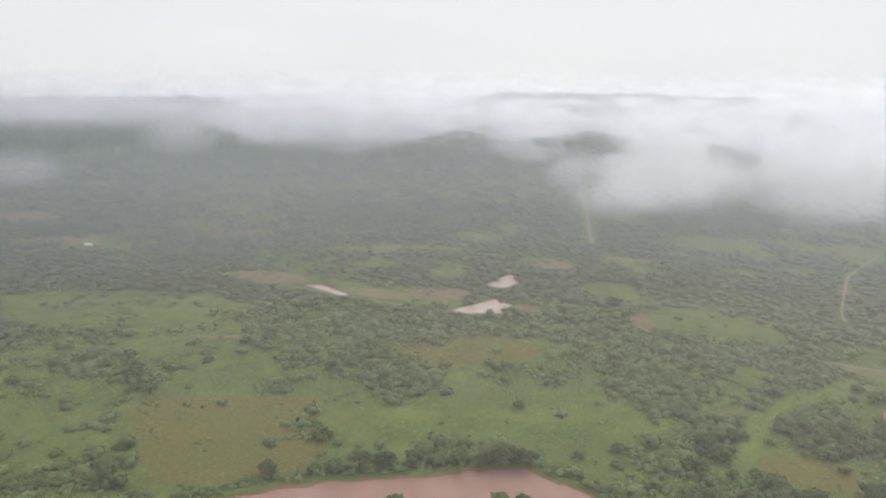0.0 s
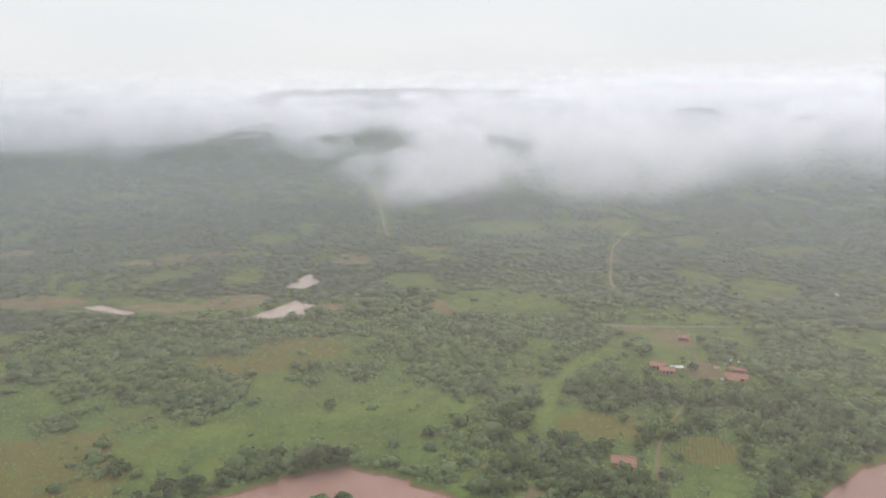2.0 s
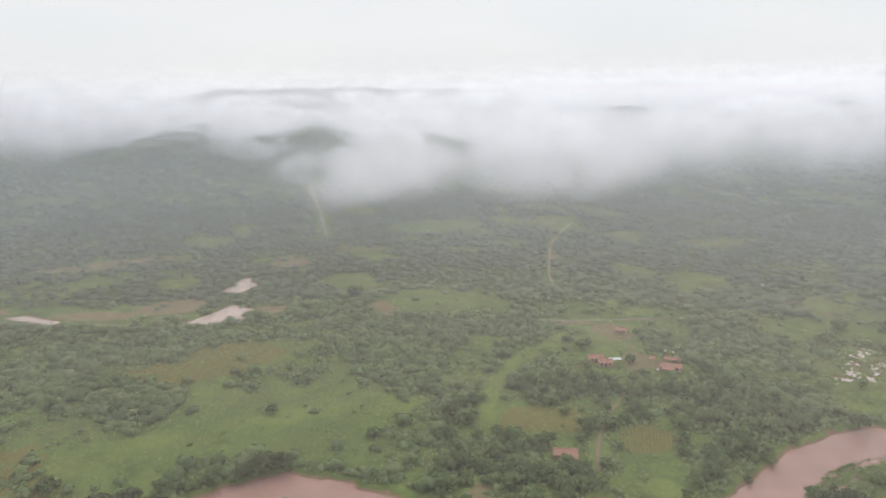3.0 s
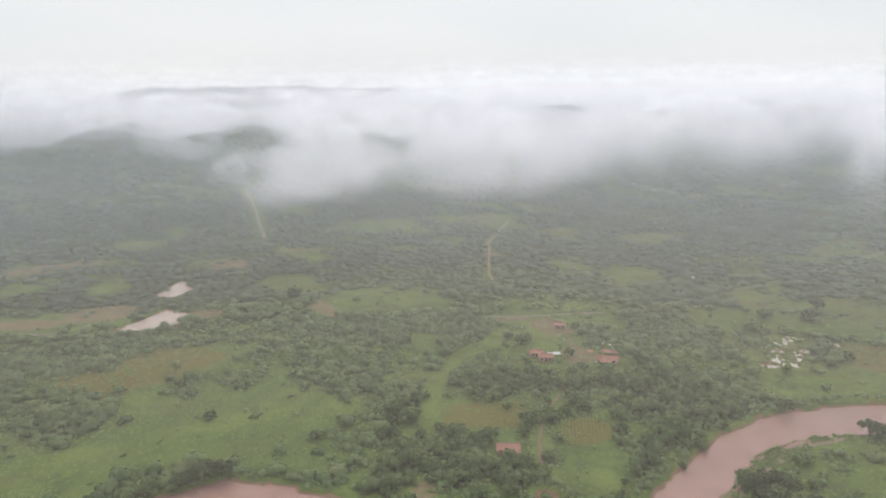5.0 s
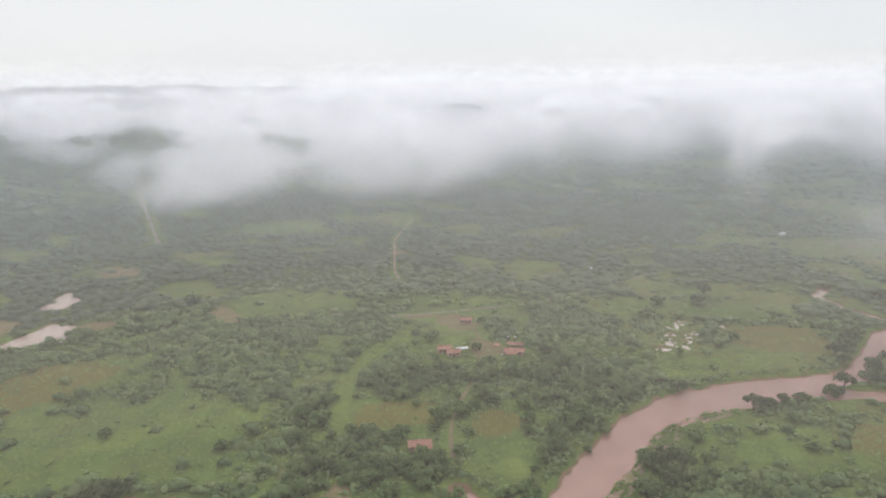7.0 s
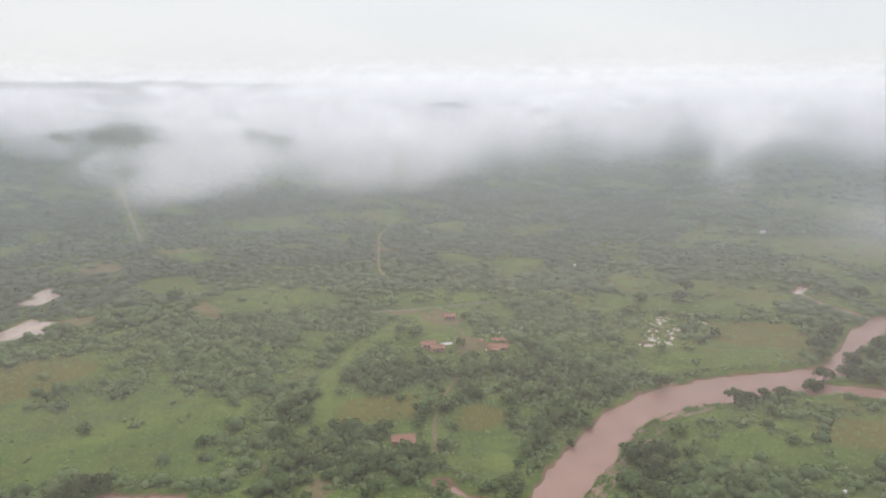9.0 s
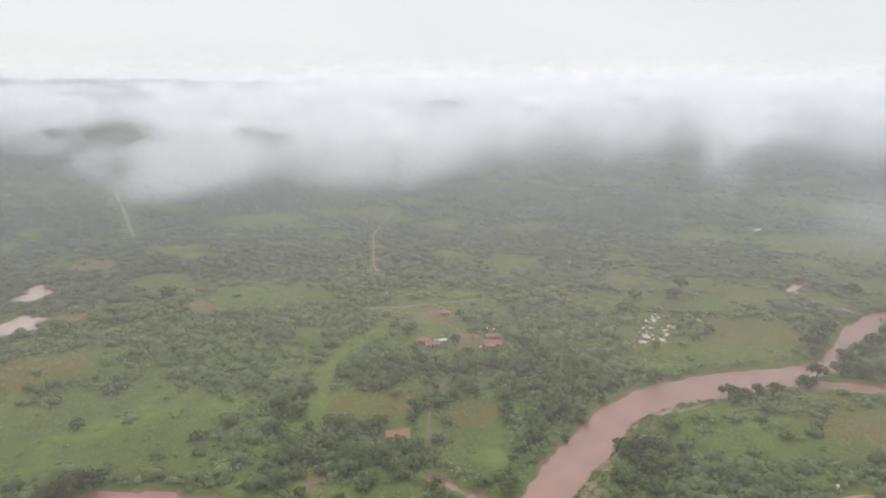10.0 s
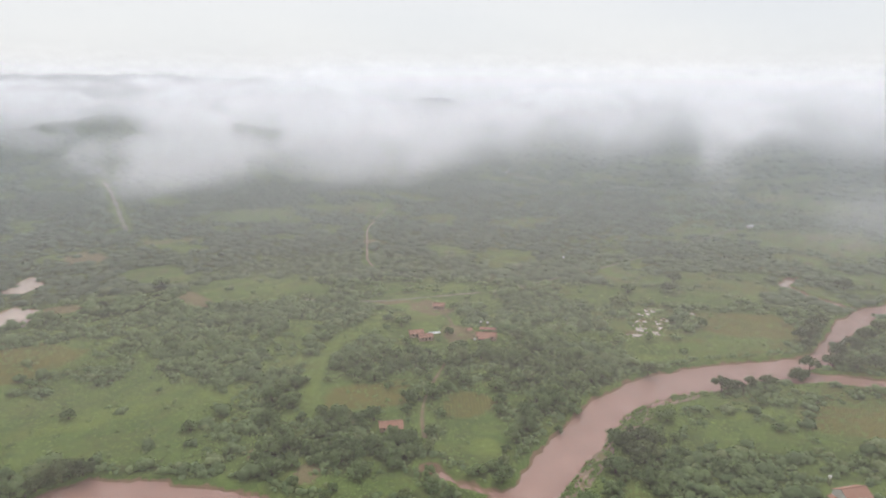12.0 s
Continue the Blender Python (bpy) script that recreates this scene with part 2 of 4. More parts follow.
PUDDLES = [(292, 228, 4, 5, 20), (301, 227, 6, 5, 10), (309, 228, 6, 7, -35), (316, 223, 6, 5, 0), (316, 234, 5, 7, -35), (324, 240, 4.5, 6, -35), (336, 247, 6, 4, 0), (347, 250, 6, 4, 20), (323, 227, 5, 4, 0), (331, 232, 4, 5, -30), (340, 233, 5, 3, 0), (361, 230, 4, 3, 30)]
# Outlines of open and overgrown ground: how much of each is scrub, and its corners.
OPEN_FIELDS = [
    (0.10, [(-320, 464), (-271, 470), (-209, 478), (-158, 460), (-132, 425), (-131, 399), (-159, 391), (-205, 393), (-261, 406), (-288, 415)]),
    (0.04, [(-231, 327), (-211, 332), (-175, 309), (-152, 301), (-140, 318), (-143, 347), (-121, 365), (-100, 349), (-70, 335), (-40, 306), (-5, 317), (15, 340), (47, 334), (72, 311), (75, 280), (61, 260), (39, 264), (20, 267), (-23, 268), (-47, 265), (-62, 296), (-130, 293), (-145, 247), (-170, 233)]),
    (0.05, [(-219, 368), (-182, 380), (-125, 378), (-112, 357), (-137, 332), (-164, 354)]),
    (0.03, [(-3, 371), (32, 355), (70, 352), (70, 320), (87, 287), (99, 272), (75, 259), (52, 249), (28, 261), (4, 274), (-6, 285)]),
    (0.03, [(127, 358), (150, 348), (148, 315), (124, 290), (115, 304)]),
    (0.05, [(146, 208), (167, 197), (163, 176), (145, 174), (139, 188)]),
    (0.06, [(290, 210), (367, 230), (404, 198), (375, 173), (335, 173), (290, 188), (264, 192)]),
    (0.05, [(225, 372), (292, 360), (289, 333), (263, 324), (223, 342)]),
    (0.10, [(374, 295), (429, 294), (481, 256), (446, 221), (385, 226), (361, 254), (338, 270)]),
    (0.20, [(256, 152), (290, 142), (290, 127), (264, 124), (261, 108), (248, 113), (238, 130), (243, 143)]),
    (0.18, [(289, 127), (334, 111), (284, 92), (277, 107)]),
    (0.04, [(155, 212), (178, 199), (179, 183), (175, 170), (154, 165), (144, 186)]),
    (0.10, [(346, 420), (382, 412), (364, 365), (323, 385)]),
    (0.10, [(145, 460), (190, 436), (210, 406), (199, 386), (155, 412)]),
    (0.10, [(101, 422), (121, 446), (182, 426), (206, 402), (175, 392), (126, 407)]),
    (0.10, [(-183, 537), (-126, 527), (-69, 503), (-1, 492), (4, 451), (-39, 455), (-100, 485), (-175, 512)]),
]
STRAW_FIELDS = [
    (0.02, [(-150, 289), (-126, 304), (-65, 307), (-52, 269), (-56, 231), (-78, 233), (-90, 225), (-113, 227), (-127, 252)]),
    (0.03, [(-34, 391), (-7, 399), (30, 392), (42, 367), (25, 348), (-9, 345), (-30, 353)]),
    (0.02, [(132, 267), (165, 249), (156, 231), (145, 227), (118, 242)]),
    (0.02, [(367, 226), (401, 200), (376, 181), (346, 192), (338, 210)]),
    (0.03, [(0, 421), (38, 399), (55, 372), (39, 354), (-2, 377)]),
    (0.03, [(287, 121), (326, 108), (289, 94), (280, 109)]),
]
DENSE_SCRUB = [
    (0.95, [(-215, 343), (-195, 359), (-164, 346), (-147, 328), (-145, 309), (-163, 315), (-186, 324)]),
    (0.95, [(-272, 389), (-251, 401), (-224, 377), (-232, 357), (-248, 354)]),
    (0.97, [(-143, 424), (-114, 474), (-63, 457), (-8, 432), (36, 418), (70, 409), (54, 393), (0, 390), (-25, 370), (-2, 331), (-10, 309), (-26, 296), (-41, 314), (-64, 350), (-83, 341), (-104, 364), (-123, 393)]),
    (0.90, [(-101, 319), (-86, 329), (-81, 314), (-95, 309)]),
    (0.97, [(69, 430), (99, 428), (146, 407), (181, 382), (216, 378), (213, 353), (189, 339), (152, 353), (129, 329), (110, 299), (97, 285), (83, 309), (80, 345), (74, 368), (70, 401)]),
    (0.90, [(107, 290), (125, 293), (127, 276), (110, 251), (97, 243), (93, 263)]),
    (0.95, [(99, 236), (113, 243), (129, 233), (129, 218), (141, 204), (135, 182), (119, 183), (73, 216), (67, 234), (85, 236)]),
    (0.78, [(204, 274), (231, 247), (256, 239), (281, 219), (263, 191), (230, 193), (206, 184), (181, 179), (163, 172), (176, 193), (174, 203), (196, 216), (190, 234), (184, 247)]),
    (0.95, [(264, 298), (303, 295), (304, 246), (276, 215), (253, 236), (236, 253)]),
    (0.95, [(198, 153), (220, 165), (234, 156), (225, 139), (239, 124), (249, 107), (255, 93), (230, 93), (216, 98), (166, 134)]),
    (0.90, [(71, 260), (95, 281), (110, 267), (110, 249), (95, 236), (75, 243)]),
    (0.90, [(154, 302), (178, 294), (190, 276), (175, 254), (155, 268), (141, 270)]),
    (0.90, [(-371, 542), (-314, 576), (-228, 534), (-178, 495), (-211, 483), (-277, 474), (-324, 471)]),
    (0.90, [(324, 139), (340, 114), (377, 129), (375, 146), (350, 147)]),
    (0.90, [(406, 193), (455, 192), (435, 173), (384, 162), (380, 176)]),
    (0.60, [(-63, 298), (-51, 262), (-67, 262), (-69, 280)]),
]
POND_SHAPES = [(1.0, [(-112, 503), (-104, 494), (-92, 486), (-80, 473), (-75, 481), (-88, 493), (-100, 505)]), (1.0, [(22, 511), (33, 526), (47, 547), (52, 519), (38, 503)]), (1.0, [(-4, 446), (11, 458), (30, 475), (42, 460), (36, 446), (30, 433), (11, 437)])]
MEADOWS_EAST = [(155, 179, 13, 9, -35), (299, 187, 43, 7, -35), (267, 137, 22, 12, -35), (203, 122, 10, 7, -36), (203, 318, 17, 18, -35), (266, 359, 28, 14, -34), (359, 401, 25, 20, -34),
                (344, 294, 22, 20, -35), (440, 262, 26, 12, -34), (262, 358, 30, 12, -34), (145, 342, 20, 13, -35), (215, 226, 5, 22, -35), (298, 212, 14, 13, -35), (220, 300, 8, 22, -20)]
MEADOWS_FAR = [(248, 673, 45, 40, -33), (387, 639, 37, 48, -33), (830, 399, 55, 80, -33), (632, 284, 57, 62, -34), (1089, 753, 63, 70, -31), (160, 600, 30, 18, 0), (-825, 1590, 75, 120, 0)]
STRIP = [(118, 252), (128, 272), (143, 294), (160, 309), (176, 316)]
DRY_FIELDS = [(374, 193, 30, 19, -35), (295, 111, 19, 15, -35)]
BARE_PATCHES = [(-54, 632, 63, 15, 5), (-217, 693, 40, 18, 5), (-9, 483, 24, 16, 4), (86, 578, 15, 24, 4), (-143, 524, 36, 15, -20), (-58, 482, 30, 10, -20), (123, 425, 8, 20, 3),
                (-140, 385, 17, 4, 3), (-495, 758, 46, 40, 6), (-381, 643, 47, 16, 5), (297, 506, 11, 10, 4), (222, 284, 9, 15, -30), (236, 322, 9, 8, 0), (50, 452, 12, 9, 0), (92, 204, 5, 7, -25), (83, 225, 4, 5, -25), (-492, 772, 30, 14, 6), (234, 334, 11, 10, 10), (226, 287, 6, 7, -30), (213, 274, 3, 10, -40), (222, 352, 12, 4, -30)]
THICKETS_EAST = [(83, 338, 31, 27, -35), (123, 329, 36, 26, -35), (106, 210, 35, 17, -35), (126, 194, 15, 15, -35), (206, 242, 26, 24, -35), (222, 206, 18, 28, -35), (263, 238, 33, 40, -35),
                 (204, 147, 14, 20, -35), (257, 118, 17, 14, -35), (254, 93, 16, 11, -36), (282, 152, 29, 6, -35), (336, 266, 16, 38, -35), (154, 268, 24, 6, -35), (180, 374, 52, 16, -35),
                 (341, 213, 18, 9, -35), (405, 168, 8, 18, -35), (365, 135, 17, 19, -35), (305, 302, 36, 45, -35), (266, 420, 104, 37, -34), (113, 272, 8, 17, -25), (398, 138, 42, 13, -8), (406, 276, 24, 14, -35), (432, 226, 22, 16, -35), (392, 172, 26, 5, 8), (366, 208, 12, 10, -35), (436, 208, 14, 10, 0)]
THICKETS_SOUTH = [(226, 130, 20, 10, -35), (245, 106, 24, 12, -35), (286, 124, 14, 9, -35), (186, 128, 12, 12, -35), (232, 148, 16, 6, -20), (300, 95, 18, 10, -35), (330, 112, 16, 10, -35)]
LUSH = [(155, 181, 12, 8, -35), (299, 187, 43, 6, -35), (40, 292, 34, 9, 0), (-20, 290, 20, 8, 0), (92, 284, 16, 9, -35), (267, 137, 18, 8, -35), (130, 338, 14, 10, 0), (210, 226, 4, 18, -35), (262, 358, 28, 9, -34)]
MAIZE_PLOT = (172, 213, 11, 12, -35)
ROAD = [(177, 389), (195, 372), (213, 359), (240, 349), (263, 342), (285, 334)]
EAST_ROAD = [(285, 334), (316, 330), (355, 330), (392, 331), (435, 334), (501, 339), (581, 352), (651, 359), (760, 357)]
WEST_ROAD = [(-428, 633), (-361, 607), (-293, 575), (-237, 556), (-179, 525), (-128, 499), (-82, 476), (-39, 455), (-10, 437)]
FARM_TRACK = [(139, 196), (144, 206), (151, 217), (164, 232), (184, 248), (204, 265), (219, 282), (231, 300), (238, 318), (241, 348)]
HILL_PATH = [(256, 430), (262, 450), (294, 504), (322, 552), (361, 597), (400, 640)]
FAR_TRACK = [(136, 665), (146, 735), (155, 790), (165, 860), (176, 936), (187, 1030)]
BEND = [(-862, 1605), (-797, 1555), (-784, 1592), (-816, 1681), (-861, 1764)]
FAR_ROAD = [(709, 795), (707, 746), (698, 703), (700, 640)]
WAYS = [(ROAD, 4), (EAST_ROAD, 2.0), (WEST_ROAD, 1.8), (FARM_TRACK, 0.9), (HILL_PATH, 5), (FAR_TRACK, 10), (BEND, 30), (FAR_ROAD, 9)]
HOUSE_SPOTS = [(134.5, 214, 8, 7, -27), (203, 290, 9, 8, -22), (231, 269, 9, 7, -40), (239.5, 325, 6, 5, -40), (236, 84, 8, 8, -22)]


def paint(value, patches, x, y, soft):
    """Lays each outlined patch's own value over the value given, with soft rims."""
    value = np.array(np.broadcast_to(value, np.shape(x)), float)
    for amount, corners in patches:
        px, py = [p[0] for p in corners], [p[1] for p in corners]
        near = (x > min(px) - soft) & (x < max(px) + soft) & (y > min(py) - soft) & (y < max(py) + soft)
        if not np.any(near):
            continue
        u, v = x[near], y[near]
        gap = along(corners + corners[:1], u, v)
        within = np.zeros(u.shape, bool)
        for (ax, ay), (bx, by) in zip(corners, corners[1:] + corners[:1]):
            if ay != by:
                within ^= ((ay > v) != (by > v)) & (u < ax + (v - ay) * (bx - ax) / (by - ay))
        w = ease(np.where(within, gap, -gap), -soft, soft)
        value[near] = value[near] * (1 - w) + amount * w
    return value


def flat(x, y):
    return np.atleast_1d(np.asarray(x, float)), np.atleast_1d(np.asarray(y, float))


def wet_gap(x, y):
    rough = 3.2 * (lumps(x, y, 14, 3) - 0.5) * 2 + 2.4 * (lumps(x, y, 4.5, 39, 2) - 0.5)
    d = np.minimum(along(RIVER_LINE, x, y, RIVER_HALF), along(ARM_LINE, x, y, ARM_HALF))
    d = np.minimum(d, along(CREEK_LINE, x, y, CREEK_HALF))
    return np.minimum(d, along(BROOK_LINE, x, y, BROOK_HALF)) + rough


def height(x, y):
    """The lie of the land: gently rolling near the river, with its bed, the ponds and the puddles sunk in."""
    near = ease(np.abs(x - 150), 460, 330) * ease(np.abs(y - 330), 260, 190)
    z = 1.2 * lumps(x, y, 85, 1, 3) * near
    z = z - (2.6 + z) * ease(wet_gap(x, y), 3.0, -3.0)
    bar = ease(along(SAND_BAR, x, y) + 6 * (lumps(x, y, 5, 5) - 0.5), 4.2, 1.6)
    bar = np.maximum(bar, ease(along(MUD_SPIT, x, y) + 5 * (lumps(x, y, 4, 5) - 0.5), 1.6, 0.2))
    z = np.where(bar > 0, np.maximum(z, -1.6 + 0.75 * bar), z)
    dip = inside(PONDS, x + 9 * (lumps(x, y, 12, 8) - 0.5), y + 12 * (lumps(x, y, 12, 9) - 0.5), 0.35)
    px, py = flat(x, y)
    pool = paint(0.0, POND_SHAPES, px + 3 * (lumps(px, py, 4, 8) - 0.5), py + 3 * (lumps(px, py, 4, 9) - 0.5), 1.6).reshape(np.shape(x))
    dip = np.maximum(dip, pool)
    z = z - (z + 0.9) * dip
    sink = inside(PUDDLES, x, y, 0.7) * ease(lumps(x * 1.3, y * 0.8, 2.1, 14, 3), 0.44, 0.50)
    return z - (z + 0.7) * sink


def open_land(x, y):
    u, v = x + 16 * (lumps(x, y, 22, 11) - 0.5), y + 16 * (lumps(x, y, 22, 12) - 0.5)
    clear = 0.8 * inside(MEADOWS_EAST, u, v)
    clear = paint(clear, [(1.0, p) for _, p in OPEN_FIELDS + STRAW_FIELDS], u, v, 3.5)
    clear = clear * (1 - paint(0.0, [(0.9, p) for _, p in DENSE_SCRUB], u, v, 3.5))
    clear = np.maximum(clear, inside(MEADOWS_FAR, u + 70 * (lumps(x, y, 60, 35) - 0.5), v + 70 * (lumps(x, y, 60, 36) - 0.5), 0.5))
    clear = np.maximum(clear, ease(lumps(x * 0.8, y * 0.55, 34, 33), 0.62, 0.70) * ease(np.hypot(x, y), 380, 450))
    clear = np.maximum(clear, inside([MAIZE_PLOT], u, v, 0.3))
    clear = np.maximum(clear, ease(along(STRIP, x, y) + 4 * (lumps(x, y, 9, 4) - 0.5), 6.5, 4.2))
    return clear


def cover(x, y):
    """How thickly scrub grows at a place, from 0 to 1."""
    far = np.hypot(x, y)
    u, v = x + 16 * (lumps(x, y, 20, 23) - 0.5), y + 16 * (lumps(x, y, 20, 24) - 0.5)
    wild = 0.45 + 0.52 * ease(lumps(x, y, 62, 2), 0.30, 0.46)
    bushy = 0.10 + 0.66 * ease(lumps(x, y, 15, 6), 0.40, 0.60) * ease(lumps(x, y, 45, 7), 0.30, 0.55)
    bushy = np.maximum(bushy, 0.8 * inside([(125, 350, 120, 120, 0), (285, 330, 90, 80, 0)], u, v, 0.35) * ease(lumps(x, y, 15, 6), 0.36, 0.54))
    d = bushy + (wild - bushy) * ease(far, 390, 470)
    free = open_land(x, y)
    d = d * (1 - free) + free * 0.03
    d = np.maximum(d, 0.95 * inside(THICKETS_EAST + THICKETS_SOUTH, u, v, 0.22) * (1 - free) * (0.45 + 0.55 * ease(lumps(x, y, 18, 25), 0.3, 0.5)))
    d = paint(d, OPEN_FIELDS + STRAW_FIELDS + DENSE_SCRUB, u, v, 3.0)
    tufts = ease(lumps(x, y, 9, 6), 0.54, 0.66) * ease(lumps(x, y, 48, 34), 0.36, 0.58)
    d = np.maximum(d, 0.75 * tufts * paint(0.0, [(1.0, p) for _, p in OPEN_FIELDS], u, v, 3.0) * (1 - paint(0.0, [(0.9, p) for _, p in STRAW_FIELDS], u, v, 3.0)))
    d = d * (1 - 0.55 * ease(lumps(x, y, 13, 26), 0.46, 0.37))
    d = np.maximum(d, 0.9 * ease(np.abs(wet_gap(x, y) - 4.5), 4.5, 2.5) * ease(lumps(x, y, 26, 13), 0.30, 0.46) * (0.4 + 0.6 * ease(x, 95, 70)))
    d = np.maximum(d, 0.9 * ease(np.abs(wet_gap(x, y) - 4.8), 3.2, 1.8) * ease(lumps(x, y, 11, 16), 0.36, 0.48) * ease(along(BROOK_LINE, x, y), 7, 10))
    d = d * (1 - 0.9 * inside(BARE_PATCHES, x + 14 * (lumps(x, y, 18, 14) - 0.5), y + 14 * (lumps(x, y, 18, 15) - 0.5)))
    d = d * ease(wet_gap(x, y), 1.5, 3.5) * (1 - inside(PONDS, x, y, 0.5)) * (1 - paint(0.0, POND_SHAPES, x, y, 3.0)) * (1 - 0.8 * inside(PUDDLES, x, y, 0.8)) * (1 - inside(HOUSE_SPOTS, x, y, 0.1))
    for line, wide in WAYS:
        d = d * ease(along(line, x, y), wide * 0.7, wide * 0.7 + 2.0)
    wide = 6.0 + 1.6 * ease(x, 206, 216)
    return d * (1 - ease(along(SAND_BAR, x, y), wide, wide - 1.2))


# ---- helpers for meshes ----
def mesh_from(name, verts, faces, mat, smooth=False):
    me = bpy.data.meshes.new(name)
    verts, faces = np.asarray(verts, np.float32), np.asarray(faces, np.int32)
    k = faces.shape[1]
    me.vertices.add(len(verts))
    me.vertices.foreach_set("co", verts.ravel())
    me.loops.add(faces.size)
    me.loops.foreach_set("vertex_index", faces.ravel())
    me.polygons.add(len(faces))
    me.polygons.foreach_set("loop_start", np.arange(0, faces.size, k, dtype=np.int32))
    me.polygons.foreach_set("use_smooth", np.full(len(faces), smooth))
    me.materials.append(mat)
    me.update(calc_edges=True)
    return me


def give(me, name, values):
    me.attributes.new(name, "FLOAT", "POINT").data.foreach_set("value", np.asarray(values, np.float32).ravel())


def grid_faces(nx, ny):
    i, j = np.meshgrid(np.arange(nx - 1), np.arange(ny - 1), indexing="ij")
    a = (i * ny + j).ravel()
    return np.stack([a, a + ny, a + ny + 1, a + 1], 1)


def part(name, bm, mat, parent, label=""):
    me = bpy.data.meshes.new(name)
    bm.to_mesh(me)
    bm.free()
    me.materials.append(mat)
    ob = new(name, me)
    ob.parent = parent
    return tagged(ob, label)


def steps(a, b, near_a, near_b, fine, coarse):
    """Stations from a to b: fine between near_a and near_b, ever coarser outside."""
    def outward(start, end):
        out, step, v = [], fine, start
        while abs(end - v) > step:
            step = min(step * 1.13, coarse)
            v += math.copysign(step, end - v)
            out.append(v)
        return out + [end]
    return np.array(outward(near_a, a)[::-1] + list(np.arange(near_a, near_b + 0.01, fine)) + outward(near_b, b))


# ---- ground ----
def build_ground():
    xs, ys = steps(-4900, 4900, -150, 490, 2.0, 160), steps(-900, 4900, 110, 540, 2.0, 160)
    xs, ys = np.unique(np.append(xs, np.arange(285.0, 371.0, 0.7))), np.unique(np.append(ys, np.arange(211.0, 261.0, 0.7)))
    x, y = (v.ravel() for v in np.meshgrid(xs, ys, indexing="ij"))
    me = mesh_from("ground", np.stack([x, y, height(x, y)], 1), grid_faces(len(xs), len(ys)), GRASSLAND, True)
    u, v = x + 10 * (lumps(x, y, 15, 21) - 0.5), y + 10 * (lumps(x, y, 15, 22) - 0.5)
    give(me, "scrub", np.clip(cover(x, y) * (1.1 + 0.6 * ease(np.hypot(x, y), 430, 520)), 0, 1))
    dry = paint(inside(DRY_FIELDS, u, v, 0.5), [(0.85, p) for _, p in STRAW_FIELDS], u, v, 6.0)
    dry = np.maximum(dry, 0.45 * ease(x, 230, 320) * ease(lumps(x, y, 30, 49), 0.35, 0.6))
    give(me, "dry", np.maximum(dry, 0.75 * inside([MAIZE_PLOT], u, v, 0.1)))
    give(me, "lush", np.maximum(0.62 * ease(along(STRIP, x, y), 6.5, 3.0), 0.7 * inside(LUSH, u, v, 0.5)))
    bare = inside(BARE_PATCHES, u, v, 0.4)
    bare = np.maximum(bare, 0.42 * ease(lumps(x * 0.8, y * 0.55, 34, 33), 0.66, 0.76) * ease(np.hypot(x, y), 380, 450))
    pale = inside(MEADOWS_FAR, u + 70 * (lumps(x, y, 60, 35) - 0.5), v + 70 * (lumps(x, y, 60, 36) - 0.5), 0.5)
    bare = np.maximum(bare, 0.6 * pale * ease(lumps(x * 0.7, y, 26, 48), 0.40, 0.58))
    give(me, "bare", np.maximum(bare, 0.8 * ease(along(SAND_BAR, x, y), 3.0, 1.0)))
    mud = np.maximum(ease(wet_gap(x, y), 1.6, -0.5), paint(inside(PONDS, x, y, 0.3), POND_SHAPES, x, y, 3.0))
    give(me, "mud", np.maximum(mud, 0.42 * inside(PUDDLES, x, y, 0.4)))
    tagged(new("ground", me), "rolling green grassland with dry fields and bare soil", "ground", kind="structure")


def ribbon(name, line, half, z, mat, label, category, drape=True, wobble=0.0):
    """A strip along a line, lying on the land or level at z."""
    pts = [Vector((*p, 0)) for p in line]
    stations = []
    for a, b in zip(pts, pts[1:]):
        count = max(2, int((b - a).length / 4))
        stations += [a.lerp(b, k / count) for k in range(count)]
    stations.append(pts[-1])
    soft = [sum((stations[min(max(n + k, 0), len(stations) - 1)] for k in range(-3, 4)), Vector()) / 7 for n in range(len(stations))]
    verts = []
    across = (-1, -0.5, 0, 0.5, 1)
    for n, p in enumerate(soft):
        way = (soft[min(n + 1, len(soft) - 1)] - soft[max(n - 1, 0)]).normalized()
        wide = half * (1 + wobble * (float(lumps(p.x, p.y, 9, 31)) - 0.5))
        for s in across:
            q = p + Vector((way.y, -way.x, 0)) * wide * s
            verts.append((q.x, q.y, (float(height(q.x, q.y)) if drape else 0) + z))
    me = mesh_from(name, verts, grid_faces(len(soft), len(across)), mat, True)
    return tagged(new(name, me), label, category, kind="structure")


def sheet(name, x0, x1, y0, y1, z, mat, label):
    """Still water: a level sheet that shows wherever the land dips below it."""
    xs, ys = np.linspace(x0, x1, 12), np.linspace(y0, y1, 12)
    x, y = (v.ravel() for v in np.meshgrid(xs, ys, indexing="ij"))
    me = mesh_from(name, np.stack([x, y, np.full_like(x, z)], 1), grid_faces(12, 12), mat)
    tagged(new(name, me), label, "water", kind="structure")


